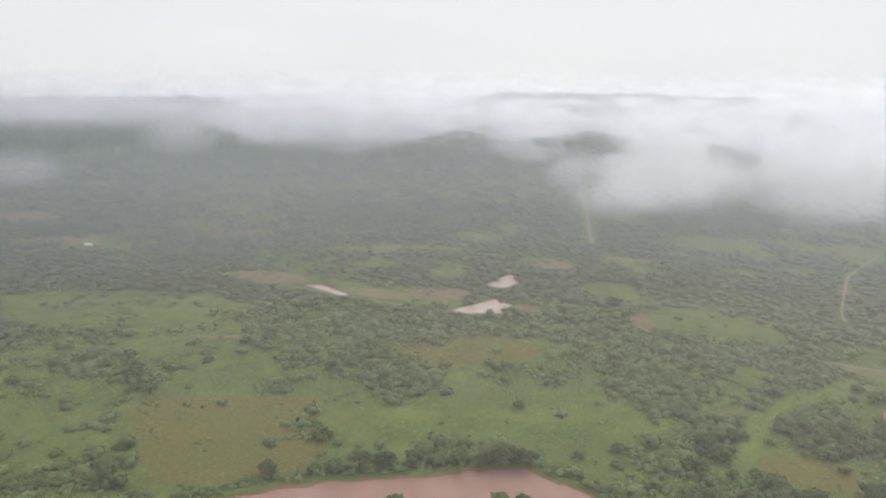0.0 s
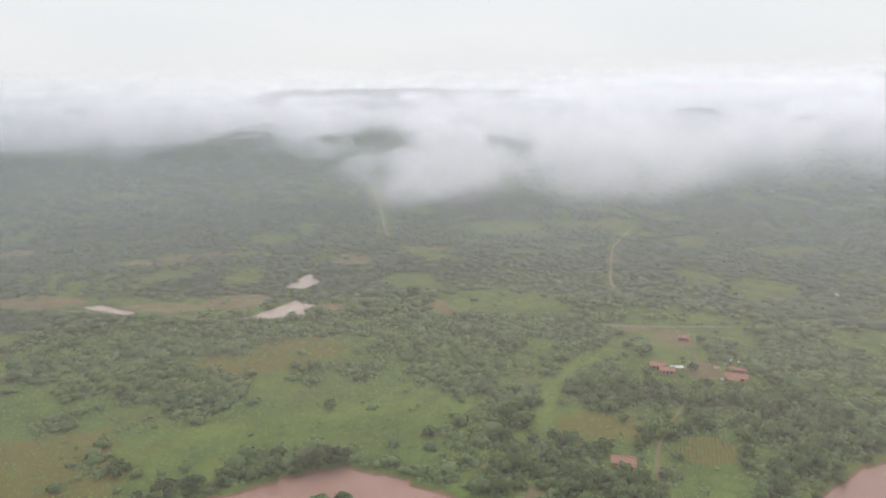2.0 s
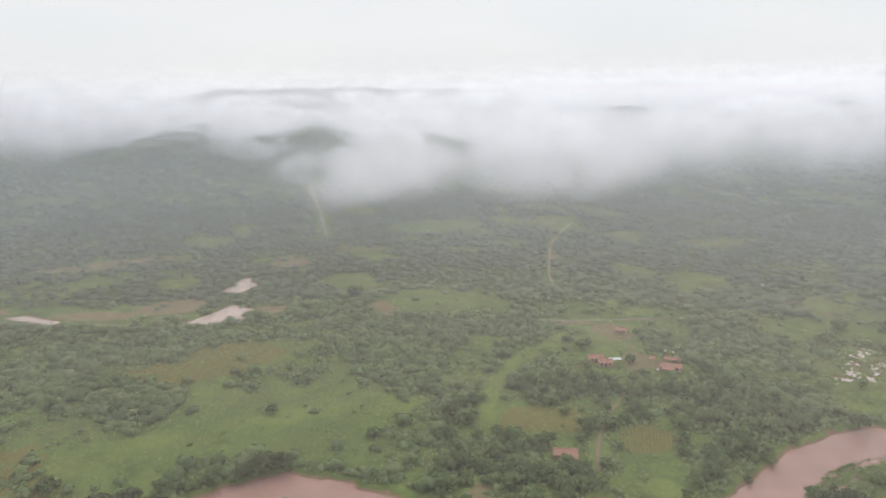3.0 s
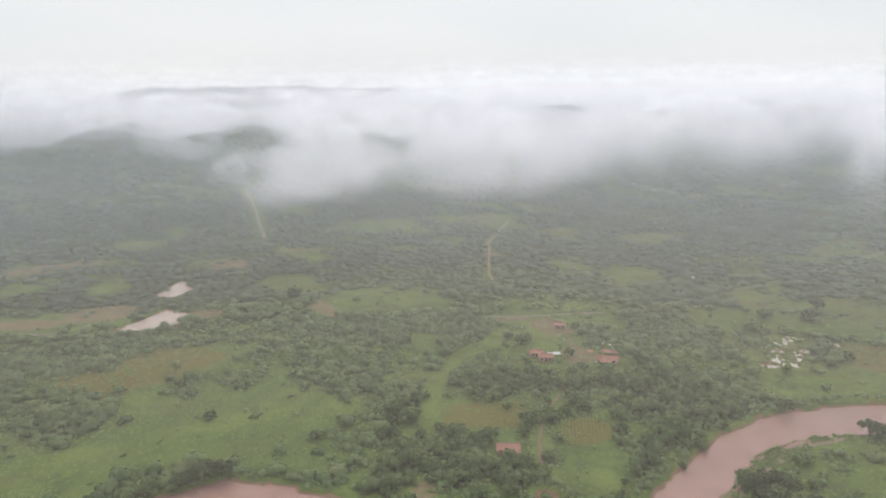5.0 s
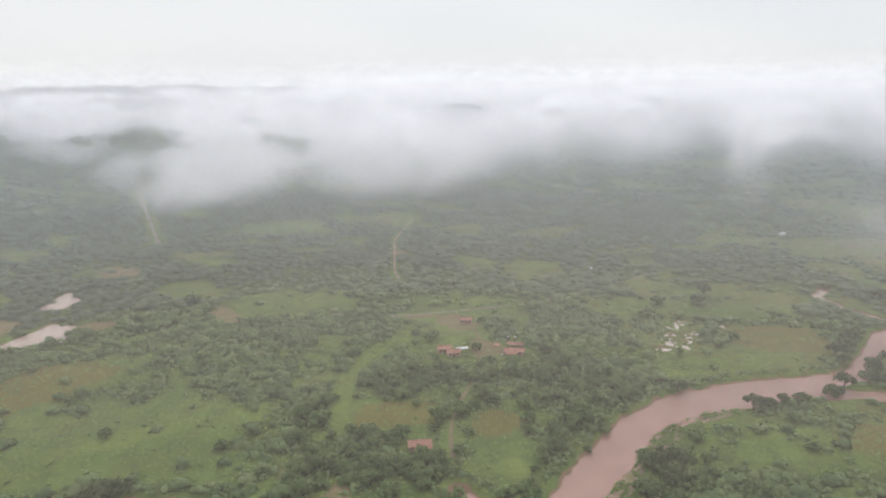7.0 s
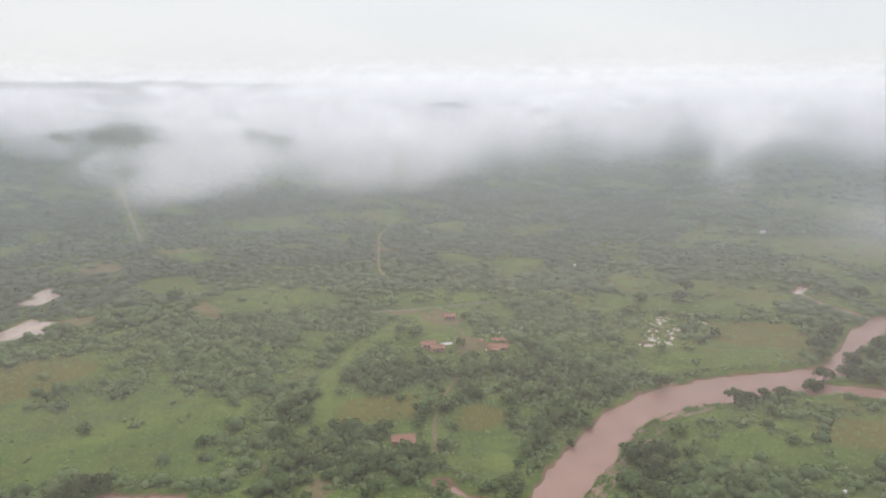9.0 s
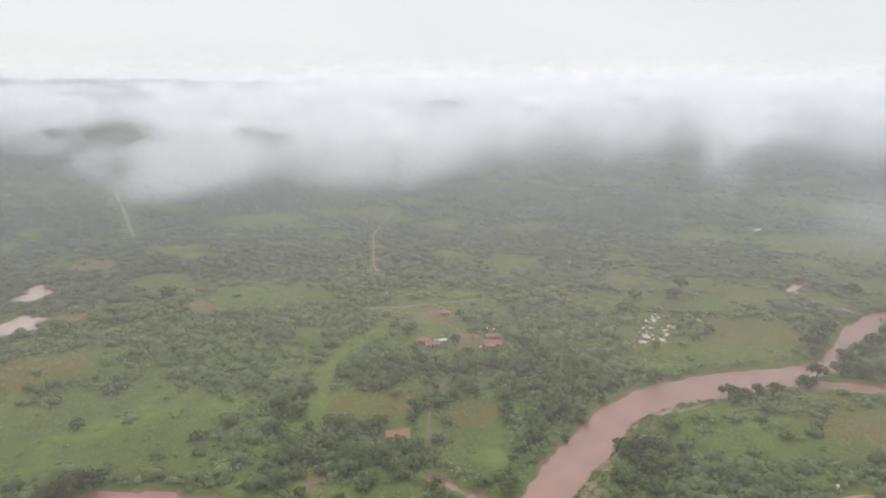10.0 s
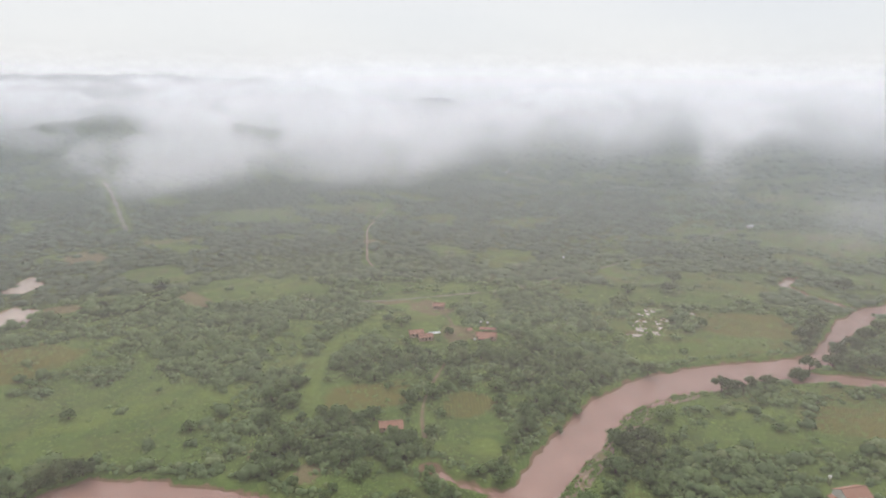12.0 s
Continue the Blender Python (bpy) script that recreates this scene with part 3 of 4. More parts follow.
build_ground()
ribbon("river_water", RIVER_LINE, 19, -1.25, RIVER, "muddy reddish-brown river in flood", "river", False)
ribbon("river_arm_water", ARM_LINE, 10, -1.29, RIVER, "muddy reddish-brown side arm of the river", "river", False)
ribbon("creek_water", CREEK_LINE, 6, -1.33, RIVER, "narrow muddy creek joining the river", "river", False)
ribbon("brook_water", BROOK_LINE, 7, -1.37, POND, "pale winding brook between bushes", "river", False)
for cx, cy, rx, ry, turn in PONDS:
    r = max(rx, ry) * 1.7 + 5
    sheet("pond_water", cx - r, cx + r, cy - r, cy + r, -0.35 - 0.004 * (rx % 7), POND, "shallow pale muddy pond in the grass")
for _, corners in POND_SHAPES:
    cx, cy = sum(p[0] for p in corners) / len(corners), sum(p[1] for p in corners) / len(corners)
    sheet("pond_water", cx - 34, cx + 34, cy - 30, cy + 30, -0.353 - 0.004 * (cx % 7), POND, "shallow pale muddy pond in the grass")
sheet("flood_water", 284, 374, 211, 262, -0.28, FLOOD, "flooded hollow with many pale puddles")
ribbon("sand_bar", SAND_BAR, 3.8, 0.05, SAND, "strip of wet grey sand along the river", "sand", wobble=1.3)
ribbon("mud_spit", MUD_SPIT, 0.7, 0.03, SAND, "low mud spit in the river", "sand", wobble=1.4)
ribbon("road", ROAD, 1.2, 0.10, GRAVEL, "pale gravel road along the valley", "road", wobble=0.9)
ribbon("east_road", EAST_ROAD, 1.0, 0.10, GRAVEL, "narrow gravel road between bushes", "road")
ribbon("west_road", WEST_ROAD, 1.0, 0.10, GRAVEL, "narrow pale gravel road through scrub", "road")
ribbon("farm_track", FARM_TRACK, 0.75, 0.08, DIRT, "reddish dirt track between farmhouses", "track", wobble=0.8)
ribbon("hill_path", HILL_PATH, 0.9, 0.10, PALE_DIRT, "reddish dirt path through scrub", "track", wobble=0.9)
ribbon("far_track", FAR_TRACK, 2.2, 0.14, GRAVEL, "wide eroded dirt track through woods", "track", wobble=2.0)
ribbon("far_road", FAR_ROAD, 2.6, 0.14, GRAVEL, "pale far road through woods", "road")
ribbon("road_bend", BEND, 4.0, 0.14, GRAVEL, "pale bend of a far road", "road")


# ---- scrub and trees ----
def crown(rng, lobes, quads, leaf, flat=0.75, core=1, spread_=0.62, solid=1.0, loose=1.16, up=0.5):
    """Ragged lobes of foliage with loose leaf clumps over them; about 1 m in radius, standing on 0. Gives corners, faces and soft normals."""
    centres = []
    for k in range(lobes):
        a, r = rng.uniform(0, 6.283), spread_ * math.sqrt((k + 0.3 * rng.random()) / lobes)
        centres.append((Vector((r * math.cos(a), r * math.sin(a), rng.uniform(0.55, 0.9) * flat * (1.1 - 0.75 * r))), rng.uniform(0.7, 1.25) * 0.95 / lobes ** 0.38 * (1.1 - 0.35 * r), Vector((rng.uniform(0.75, 1.3), rng.uniform(0.75, 1.3), rng.uniform(0.7, 1.1)))))
    verts, faces, normals = [], [], []

    def put(p, c, size):
        p = Vector((p.x, p.y, max(p.z, 0.0)))
        verts.append(p)
        whole = (p - Vector((0, 0, 0.1))).normalized()
        normals.append(((p - c) / size * 0.45 + whole * 0.35 + Vector((rng.uniform(-1, 1), rng.uniform(-1, 1), rng.uniform(-0.5, 1))) * 0.32 + Vector((0, 0, up))).normalized())

    for _ in range(quads):
        c, size, shape = rng.choice(centres)
        d = Vector((rng.gauss(0, 1), rng.gauss(0, 1), rng.gauss(0.35, 0.7))).normalized()
        p = c + d * shape * size * rng.uniform(0.80, loose)
        nrm = (d + Vector((rng.uniform(-1, 1), rng.uniform(-1, 1), rng.uniform(-0.4, 1))) * 0.4).normalized()
        u = nrm.orthogonal().normalized()
        u = (u * math.cos(k := rng.uniform(0, 6.283)) + nrm.cross(u) * math.sin(k)).normalized()
        v = nrm.cross(u)
        s = leaf * rng.uniform(0.65, 1.35)
        n = len(verts)
        for q in (p - u * s - v * s * 0.5, p + u * s * 0.4 - v * s * 0.9, p + u * s + v * s * 0.5 - nrm * s * 0.3, p - u * s * 0.4 + v * s * 0.9):
            put(q, c, size)
        faces.append((n, n + 1, n + 2, n + 3))
    for c, size, shape in centres:
        bm = bmesh.new()
        bmesh.ops.create_icosphere(bm, subdivisions=core, radius=size)
        n = len(verts)
        for w in bm.verts:
            put(w.co * shape * rng.uniform(0.72, 1.14) * solid + c, c, size)
        faces += [tuple(n + w.index for w in f.verts) for f in bm.faces]
        bm.free()
    return np.array([tuple(w) for w in verts]), faces, np.array([tuple(w) for w in normals])


def give_normals(me, normals):
    me.attributes.new("custom_normal", "FLOAT_VECTOR", "POINT").data.foreach_set("vector", np.asarray(normals, np.float32).ravel())


def triangles(verts, faces, normals):
    out = []
    for f in faces:
        out += [f] if len(f) == 3 else [(f[0], f[1], f[2]), (f[0], f[2], f[3])]
    return verts, np.array(out), normals


RNG = random.Random(11)
RICH = [crown(RNG, RNG.randint(9, 14), 330, 0.105, RNG.uniform(0.7, 1.0), 1, 0.80, 0.72, 1.3) for _ in range(8)]
RICH += [crown(RNG, 15, 620, 0.085, 0.8, 1, 0.95, 0.42, 1.4) for _ in range(2)]
FULL = [triangles(*crown(RNG, RNG.randint(4, 7), 32, 0.17, RNG.uniform(0.55, 1.0), 1, RNG.uniform(0.6, 0.95), 0.92, 1.25)) for _ in range(14)]
HALF = [triangles(*crown(RNG, 1 + k % 2, 6, 0.30, RNG.uniform(0.5, 0.9), 1, 0.4, 1.0, 1.2, 1.3)) for k in range(10)]
LEAST = [triangles(*crown(RNG, 1, 3, 0.35, 0.6, 1, 0.1, 1.0, 1.16, 1.3)) for _ in range(6)]


def scatter(r0, r1, cell, a0, a1, seed):
    """Places on a shaken grid within a ring sector, kept where scrub grows."""
    rs = np.random.RandomState(seed)
    xs = np.arange(-r1, r1, cell)
    ys = np.arange(-50, r1, cell)
    x, y = (v.ravel() for v in np.meshgrid(xs, ys, indexing="ij"))
    x, y = x + rs.uniform(-0.6, 0.6, x.size) * cell, y + rs.uniform(-0.6, 0.6, x.size) * cell
    far, way = np.hypot(x, y), np.degrees(np.arctan2(x, y))
    keep = (far > r0) & (far <= r1) & (way > a0) & (way < a1)
    x, y, rnd = x[keep], y[keep], rs.rand(keep.sum())
    grows = rnd < cover(x, y)
    return x[grows], y[grows], rs


def planted(name, templates, x, y, size, tall, rs, label, category, mat=None):
    """One mesh of all the plants given, each a turned and sized template."""
    pick = rs.randint(0, len(templates), len(x))
    verts, faces, tints, normals, base = [], [], [], [], 0
    z = height(x, y) - 0.1
    for k, (tv, tf, tn) in enumerate(templates):
        i = np.nonzero(pick == k)[0]
        a = rs.uniform(0, 6.283, len(i))
        c, s = np.cos(a)[:, None], np.sin(a)[:, None]
        w = np.stack([(tv[:, 0] * c - tv[:, 1] * s) * size[i, None] + x[i, None], (tv[:, 0] * s + tv[:, 1] * c) * size[i, None] + y[i, None],
                      tv[:, 2] * tall[i, None] + z[i, None]], -1)
        verts.append(w.reshape(-1, 3))
        faces.append((tf[None] + (np.arange(len(i)) * len(tv))[:, None, None] + base).reshape(-1, 3))
        normals.append(np.stack([tn[:, 0] * c - tn[:, 1] * s, tn[:, 0] * s + tn[:, 1] * c, tn[:, 2] + 0 * c], -1).reshape(-1, 3))
        tints.append(np.repeat(rs.rand(len(i)), len(tv)))
        base += len(i) * len(tv)
    me = mesh_from(name, np.concatenate(verts), np.concatenate(faces), mat or LEAVES, True)
    give(me, "tint", np.concatenate(tints))
    give_normals(me, np.concatenate(normals))
    return tagged(new(name, me), label, category, kind="stuff")


def tree_template(n, name, leaves, label, tall):
    """A tapered trunk with limbs under a crown, built 1 m in radius at the origin's side, as a thing with two parts."""
    rng = random.Random(100 + n)
    root = new(name)
    bm = bmesh.new()

    def limb(a, b, ra, rb):
        way = b - a
        m = Matrix.Translation((a + b) / 2) @ way.to_track_quat("Z", "Y").to_matrix().to_4x4()
        bmesh.ops.create_cone(bm, cap_ends=True, segments=6, radius1=ra, radius2=rb, depth=way.length, matrix=m)

    fork = Vector((rng.uniform(-0.08, 0.08), rng.uniform(-0.08, 0.08), 0.42 * tall))
    limb(Vector((0, 0, -0.1)), fork, 0.085, 0.06)
    for k in range(4):
        a = k * 1.57 + rng.uniform(-0.4, 0.4)
        limb(fork, fork + Vector((0.45 * math.cos(a), 0.45 * math.sin(a), rng.uniform(0.25, 0.4) * tall)), 0.05, 0.018)
    part("trunk", bm, BARK, root)
    verts, faces, normals = RICH[n if n < 6 else n + 2]
    me = bpy.data.meshes.new("crown")
    lift = 0.22 if n < 6 else 0.42
    lifted = [(v[0], v[1], v[2] * tall * 0.85 + lift * tall) for v in verts]
    me.from_pydata(lifted, [], faces)
    me.materials.append(leaves)
    give(me, "tint", np.full(len(verts), rng.random()))
    give_normals(me, normals)
    top = new("crown", me)
    top.parent = root
    tagged(root, label, "tree", group="trees by the river and farms")
    return root


TEMPLATES = [tree_template(n, "tree", LEAVES, text, tall) for n, (text, tall) in enumerate((
    ("broad green scrub tree with a lumpy crown", 1.25), ("rounded green tree growing among scrub", 1.1), ("low spreading green tree on wet grass", 0.95),
    ("upright bushy green tree with dense leaves", 1.5), ("wide soft green tree in a thicket", 1.15), ("small round green tree beside others", 1.3)))]
TEMPLATES += [tree_template(n, "tree", DARK_LEAVES, text, tall) for n, (text, tall) in enumerate((
    ("large dark green tree on the river bank", 1.4), ("dark broad-crowned tree standing in grass", 1.15)), 6)]
USED = set()


def plant_tree(kind, x, y, size, turn):
    m = pose(x, y, float(height(x, y)) - 0.05, 0, 0, turn) @ Matrix.Diagonal((size, size, size, 1))
    if kind in USED:
        copy_thing(TEMPLATES[kind], m @ Matrix.Scale(1 / TEMPLATES[kind].scale.x, 4))
    else:
        USED.add(kind)
        TEMPLATES[kind].matrix_basis = m


# single large trees: x, y, radius
for n, (x, y, r) in enumerate(((276, 157, 4.5), (283, 154, 3.6), (291, 152, 3.2), (299, 148, 3.8), (321, 144, 4.6), (326, 146, 4.2), (203, 147, 5.6), (197, 142, 4.8), (209, 144, 4.4),
                               (14, 247.5, 3.8), (22, 248.5, 5.2), (29, 249, 4.6), (-35, 243.5, 4.4), (-25, 245, 4.2), (-69, 236, 3.8), (386, 266, 5.0), (489, 199, 5.5), (382, 169, 5.2), (389, 172, 4.6), (405, 175, 4.6), (371, 169, 4.2), (363, 160, 3.6), (265, 189, 3.8), (243, 258, 4.4), (334, 146, 4.6), (350, 142, 5.0), (362, 146, 5.2), (380, 146, 5.0), (398, 148, 4.8), (421, 150, 4.6), (352, 132, 4.4), (364, 128, 4.6), (407, 276, 5.0))):
    plant_tree(6 + n % 2, x, y, r, n * 67)
for n, (x, y, r) in enumerate(((11, 246.5, 2.6), (-44, 241.5, 4.2), (-52, 240, 3.6), (-15, 246, 4.2), (-5, 247, 4.0), (4, 248, 4.4), (-127, 228, 5.0), (-121, 226, 4.0), (-135, 230, 4.4),
                               (-19, 219, 4.0), (18, 222, 3.8), (26, 220, 3.4), (-62, 340, 4.5), (-22, 318, 3.6), (-40, 316, 3.4), (-33, 322, 4.2), (-151, 311, 5.0), (-158, 320, 4.4),
                               (-144, 305, 3.8), (-207, 337, 4.5), (-217, 315, 4.0), (-173, 346, 4.2), (-194, 345, 4.4), (-165, 334, 4.6), (-180, 336, 4.0), (114, 466, 6.0),
                               (212, 267, 4.2), (216, 285, 3.4), (221, 262, 3.2), (246, 319, 3.0), (338, 267, 5.2), (362, 280, 5.4), (262, 122, 3.6), (215, 120, 3.4), (262, 92, 3.2), (279, 141, 3.4),
                               (209, 314, 3.6), (144, 281, 3.2), (145, 260, 2.8), (98, 247, 3.4), (69, 259, 3.6), (32, 297, 3.2), (23, 339, 3.6), (154, 246, 2.8), (185, 207, 3.2), (344, 213, 3.8),
                               (329, 212, 3.6), (301, 216, 3.2), (147, 222, 2.6), (126, 222, 3.0), (123, 207, 2.8), (199, 154, 4.4), (205, 139, 3.8), (218, 115, 3.6), (190, 175, 2.4), (207, 182, 2.6), (228, 190, 2.6), (203, 311, 4.0), (243, 308, 3.2), (146, 160, 3.2), (150, 163, 2.8), (149, 168, 3.0), (140, 170, 2.4), (127, 178, 2.6))):
    plant_tree(n % 6, x, y, r, n * 41)

for n, (x, y, r) in enumerate(((-54, 263, 2.6), (-57, 266, 2.4), (-51, 266, 2.3), (-54, 269, 2.8))):
    plant_tree(3, x, y, r, n * 80)

sx, sy, rs = scatter(60, 470, 4.4, -48, 84, 3)
lush = lumps(sx, sy, 34, 17)
size = np.where(rs.rand(len(sx)) < 0.10 + 0.7 * lush, rs.uniform(2.5, 5.2, len(sx)), rs.uniform(1.0, 2.4, len(sx)))
size = size * (1 - 0.25 * open_land(sx, sy)) * (0.5 + 0.5 * ease(wet_gap(sx, sy), 3, 10))
order = np.argsort(np.hypot(sx - 165, sy - 205) + 1000 * (size < 1.9))
single = np.zeros(len(sx), bool)
single[order[:290]] = True
for k in np.nonzero(single)[0]:
    plant_tree(int(rs.randint(0, 6)), float(sx[k]), float(sy[k]), float(size[k]), float(rs.uniform(0, 360)))
rest = ~single
planted("scrub", FULL, sx[rest], sy[rest], size[rest] * 1.08, size[rest] * rs.uniform(0.55, 1.05, rest.sum()), rs, "dense green scrub and bushes on grassland", "scrub")
fx, fy, rs = scatter(470, 950, 5.6, -46, 82, 4)
size = rs.uniform(2.2, 4.6, len(fx)) * (0.8 + 0.9 * lumps(fx, fy, 40, 27)) * (1 - 0.4 * open_land(fx, fy))
dark = (np.degrees(np.arctan2(fx, fy)) + 26 * (lumps(fx, fy, 130, 46, 3) - 0.5) < 58) & (np.hypot(fx, fy) + 260 * (lumps(fx, fy, 90, 47, 3) - 0.5) > 520)
for name, pick, mat, label in (("far_scrub", ~dark, FAR_LEAVES, "hazy green scrub woodland"), ("far_woods", dark, WOODS, "dark hazy woods on the valley floor")):
    planted(name, HALF, fx[pick], fy[pick], size[pick], size[pick] * rs.uniform(0.32, 0.55, pick.sum()), rs, label, "woods", mat)
fx, fy, rs = scatter(950, 2300, 20.5, -44, 80, 5)
size = rs.uniform(5.5, 10.5, len(fx))
planted("distant_woods", LEAST, fx, fy, size, size * rs.uniform(0.3, 0.55, len(fx)), rs, "distant dark green woods in mist", "woods", WOODS)
fx, fy, rs = scatter(2300, 3700, 34, -44, 80, 6)
size = rs.uniform(9.0, 17.0, len(fx))
planted("horizon_woods", LEAST, fx, fy, size, size * rs.uniform(0.4, 0.8, len(fx)), rs, "faint dark woods towards the horizon", "woods", WOODS)


def undergrowth():
    """Low bushes that fill the thickets between the taller crowns."""
    x, y, rs2 = scatter(60, 430, 2.3, -44, 84, 21)
    dense = cover(x, y) > 0.5
    x, y = x[dense], y[dense]
    size = rs2.uniform(0.8, 1.7, len(x))
    planted("undergrowth", LEAST, x, y, size, size * rs2.uniform(0.7, 1.1, len(x)), rs2, "low tangled green bushes filling the thickets", "bushes")


def reeds():
    """Rank growth in patches on the wet sand by the river."""
    rs2 = np.random.RandomState(31)
    line = np.array(SAND_BAR, float)
    k = rs2.randint(0, len(line) - 1, 2600)
    f = rs2.rand(2600)[:, None]
    spots = line[k] * (1 - f) + line[k + 1] * f + rs2.uniform(-4.5, 4.5, (2600, 2))
    x, y = spots[:, 0], spots[:, 1]
    keep = (height(x, y) > -1.15) & (rs2.rand(2600) < 0.06 + 0.94 * ease(lumps(x, y, 4.5, 44), 0.46, 0.58))
    x, y = x[keep], y[keep]
    size = rs2.uniform(0.3, 0.85, len(x))
    planted("reeds", LEAST, x, y, size, size * rs2.uniform(0.9, 1.6, len(x)), rs2, "rank reeds on wet river sand", "reeds", MEADOW)


def weeds():
    """Low bushes and weeds, dotted over all the near grass."""
    rs2 = np.random.RandomState(12)
    x, y = rs2.uniform(-300, 430, 9000), rs2.uniform(70, 430, 9000)
    far, way = np.hypot(x, y), np.degrees(np.arctan2(x, y))
    wet = (wet_gap(x, y) < 2.2) | (inside(PONDS, x, y, 0.5) > 0.1) | (inside(PUDDLES, x, y, 0.6) > 0.3) | (inside(HOUSE_SPOTS, x, y, 0.1) > 0.1)
    keep = (far < 440) & (way > -44) & ~wet & (along(FARM_TRACK, x, y) > 1.8) & (rs2.rand(len(x)) < 0.12 + 0.88 * ease(lumps(x, y, 17, 29), 0.44, 0.62))
    x, y = x[keep], y[keep]
    size = rs2.uniform(0.35, 1.0, len(x)) ** 1.5 * 1.35 * (1 - 0.45 * inside(DRY_FIELDS, x, y))
    planted("weeds", LEAST, x, y, size, size * rs2.uniform(0.5, 0.9, len(x)), rs2, "low green weeds and seedling bushes", "weeds", WEED)


def grass_tufts():
    """Rank grass and low weeds over the near meadows."""
    rs = np.random.RandomState(8)
    x, y = rs.uniform(-260, 400, 90000), rs.uniform(100, 400, 90000)
    keep = (np.hypot(x, y) < 430) & (np.degrees(np.arctan2(x, y)) > -40) & (rs.rand(len(x)) < 0.2 + 0.8 * ease(lumps(x, y, 13, 19), 0.42, 0.6)) & (wet_gap(x, y) > 2.5)
    keep &= (inside(PONDS, x, y, 0.5) < 0.1) & (inside(HOUSE_SPOTS, x, y, 0.1) < 0.1) & (along(FARM_TRACK, x, y) > 2.2) & (inside(PUDDLES, x, y, 0.6) < 0.2)
    x, y = x[keep], y[keep]
    tuft = [(np.array([(-1, -0.3, 0), (0.9, -0.5, 0), (0.1, 0.9, 0.1), (0.0, 0.0, 0.8)]), np.array([(0, 1, 3), (1, 2, 3), (2, 0, 3)]), np.array([(-0.3, -0.1, 0.95), (0.3, -0.2, 0.93), (0, 0.3, 0.95), (0, 0, 1)]))]
    size = rs.uniform(0.3, 0.95, len(x))
    planted("grass_tufts", tuft, x, y, size, size * rs.uniform(0.5, 1.1, len(x)), rs, "rank green grass and low weeds", "grass", MEADOW)


def maize():
    cx, cy, rx, ry, turn = MAIZE_PLOT
    rs = np.random.RandomState(9)
    u, v = (w.ravel() for w in np.meshgrid(np.arange(-rx, rx, 1.5), np.arange(-ry, ry, 0.55), indexing="ij"))
    keep = (np.hypot(u / rx, v / ry) < 1.12) & (rs.rand(u.size) < 0.9)
    u, v = u[keep] + rs.uniform(-0.12, 0.12, keep.sum()), v[keep]
    c, s = math.cos(radians(turn)), math.sin(radians(turn))
    blades = []
    for k in range(6):
        a = k * 1.05
        blades += [(0.05 * math.cos(a + 1.5), 0.05 * math.sin(a + 1.5), 0.2 * k), (-0.05 * math.cos(a + 1.5), -0.05 * math.sin(a + 1.5), 0.2 * k), (0.5 * math.cos(a), 0.5 * math.sin(a), 0.2 * k + 0.35)]
    plant = [(np.array(blades), np.arange(18).reshape(6, 3), np.tile((0.0, 0.0, 1.0), (18, 1)))]
    planted("maize", plant, cx + u * c - v * s, cy + u * s + v * c, rs.uniform(0.7, 1.1, len(u)), rs.uniform(0.8, 1.3, len(u)), rs, "rows of yellowing young maize plants", "crop", CROP)


MEADOW = leaf_material("meadow_grass", (0.072, 0.108, 0.030), (0.122, 0.162, 0.046), (0.112, 0.130, 0.044))
WEED = leaf_material("weed_leaves", (0.076, 0.108, 0.036), (0.120, 0.152, 0.050), (0.115, 0.128, 0.050))
undergrowth()
reeds()
weeds()
grass_tufts()
maize()


# ---- farmhouses ----
def box(bm, x0, x1, y0, y1, z0, z1):
    m = Matrix.Translation(((x0 + x1) / 2, (y0 + y1) / 2, (z0 + z1) / 2)) @ Matrix.Diagonal((x1 - x0, y1 - y0, z1 - z0, 1))
    bmesh.ops.create_cube(bm, size=1, matrix=m)


def slope(x0, x1, y0, z0, y1, z1, pitch=0.45, thick=0.1, wave=0.05):
    """A roof slope from its top edge (y0, z0) to its eave (y1, z1), with rounded rows of tiles running down it and a thick rim."""
    bm = bmesh.new()
    count = int((x1 - x0) / pitch) * 4
    courses = 9
    rows = []
    for k in range(courses + 1):
        f = k / courses
        row = []
        for n in range(count + 1):
            x = x0 + (x1 - x0) * n / count
            sag = -0.05 * math.sin(math.pi * f) - 0.04 * math.sin(math.pi * n / count)
            lift = wave * (1 if n % 4 in (1, 2) else 0) - 0.03 * (k % 2)
            row.append(bm.verts.new((x, y0 + (y1 - y0) * f, z0 + (z1 - z0) * f + lift + sag)))
        rows.append(row)
    for a, b in zip(rows, rows[1:]):
        for n in range(count):
            bm.faces.new((a[n], a[n + 1], b[n + 1], b[n]))
    rim = bmesh.ops.extrude_face_region(bm, geom=bm.faces[:])
    bmesh.ops.translate(bm, vec=(0, 0, -thick), verts=[v for v in rim["geom"] if isinstance(v, bmesh.types.BMVert)])
    bmesh.ops.recalc_face_normals(bm, faces=bm.faces[:])
    return bm


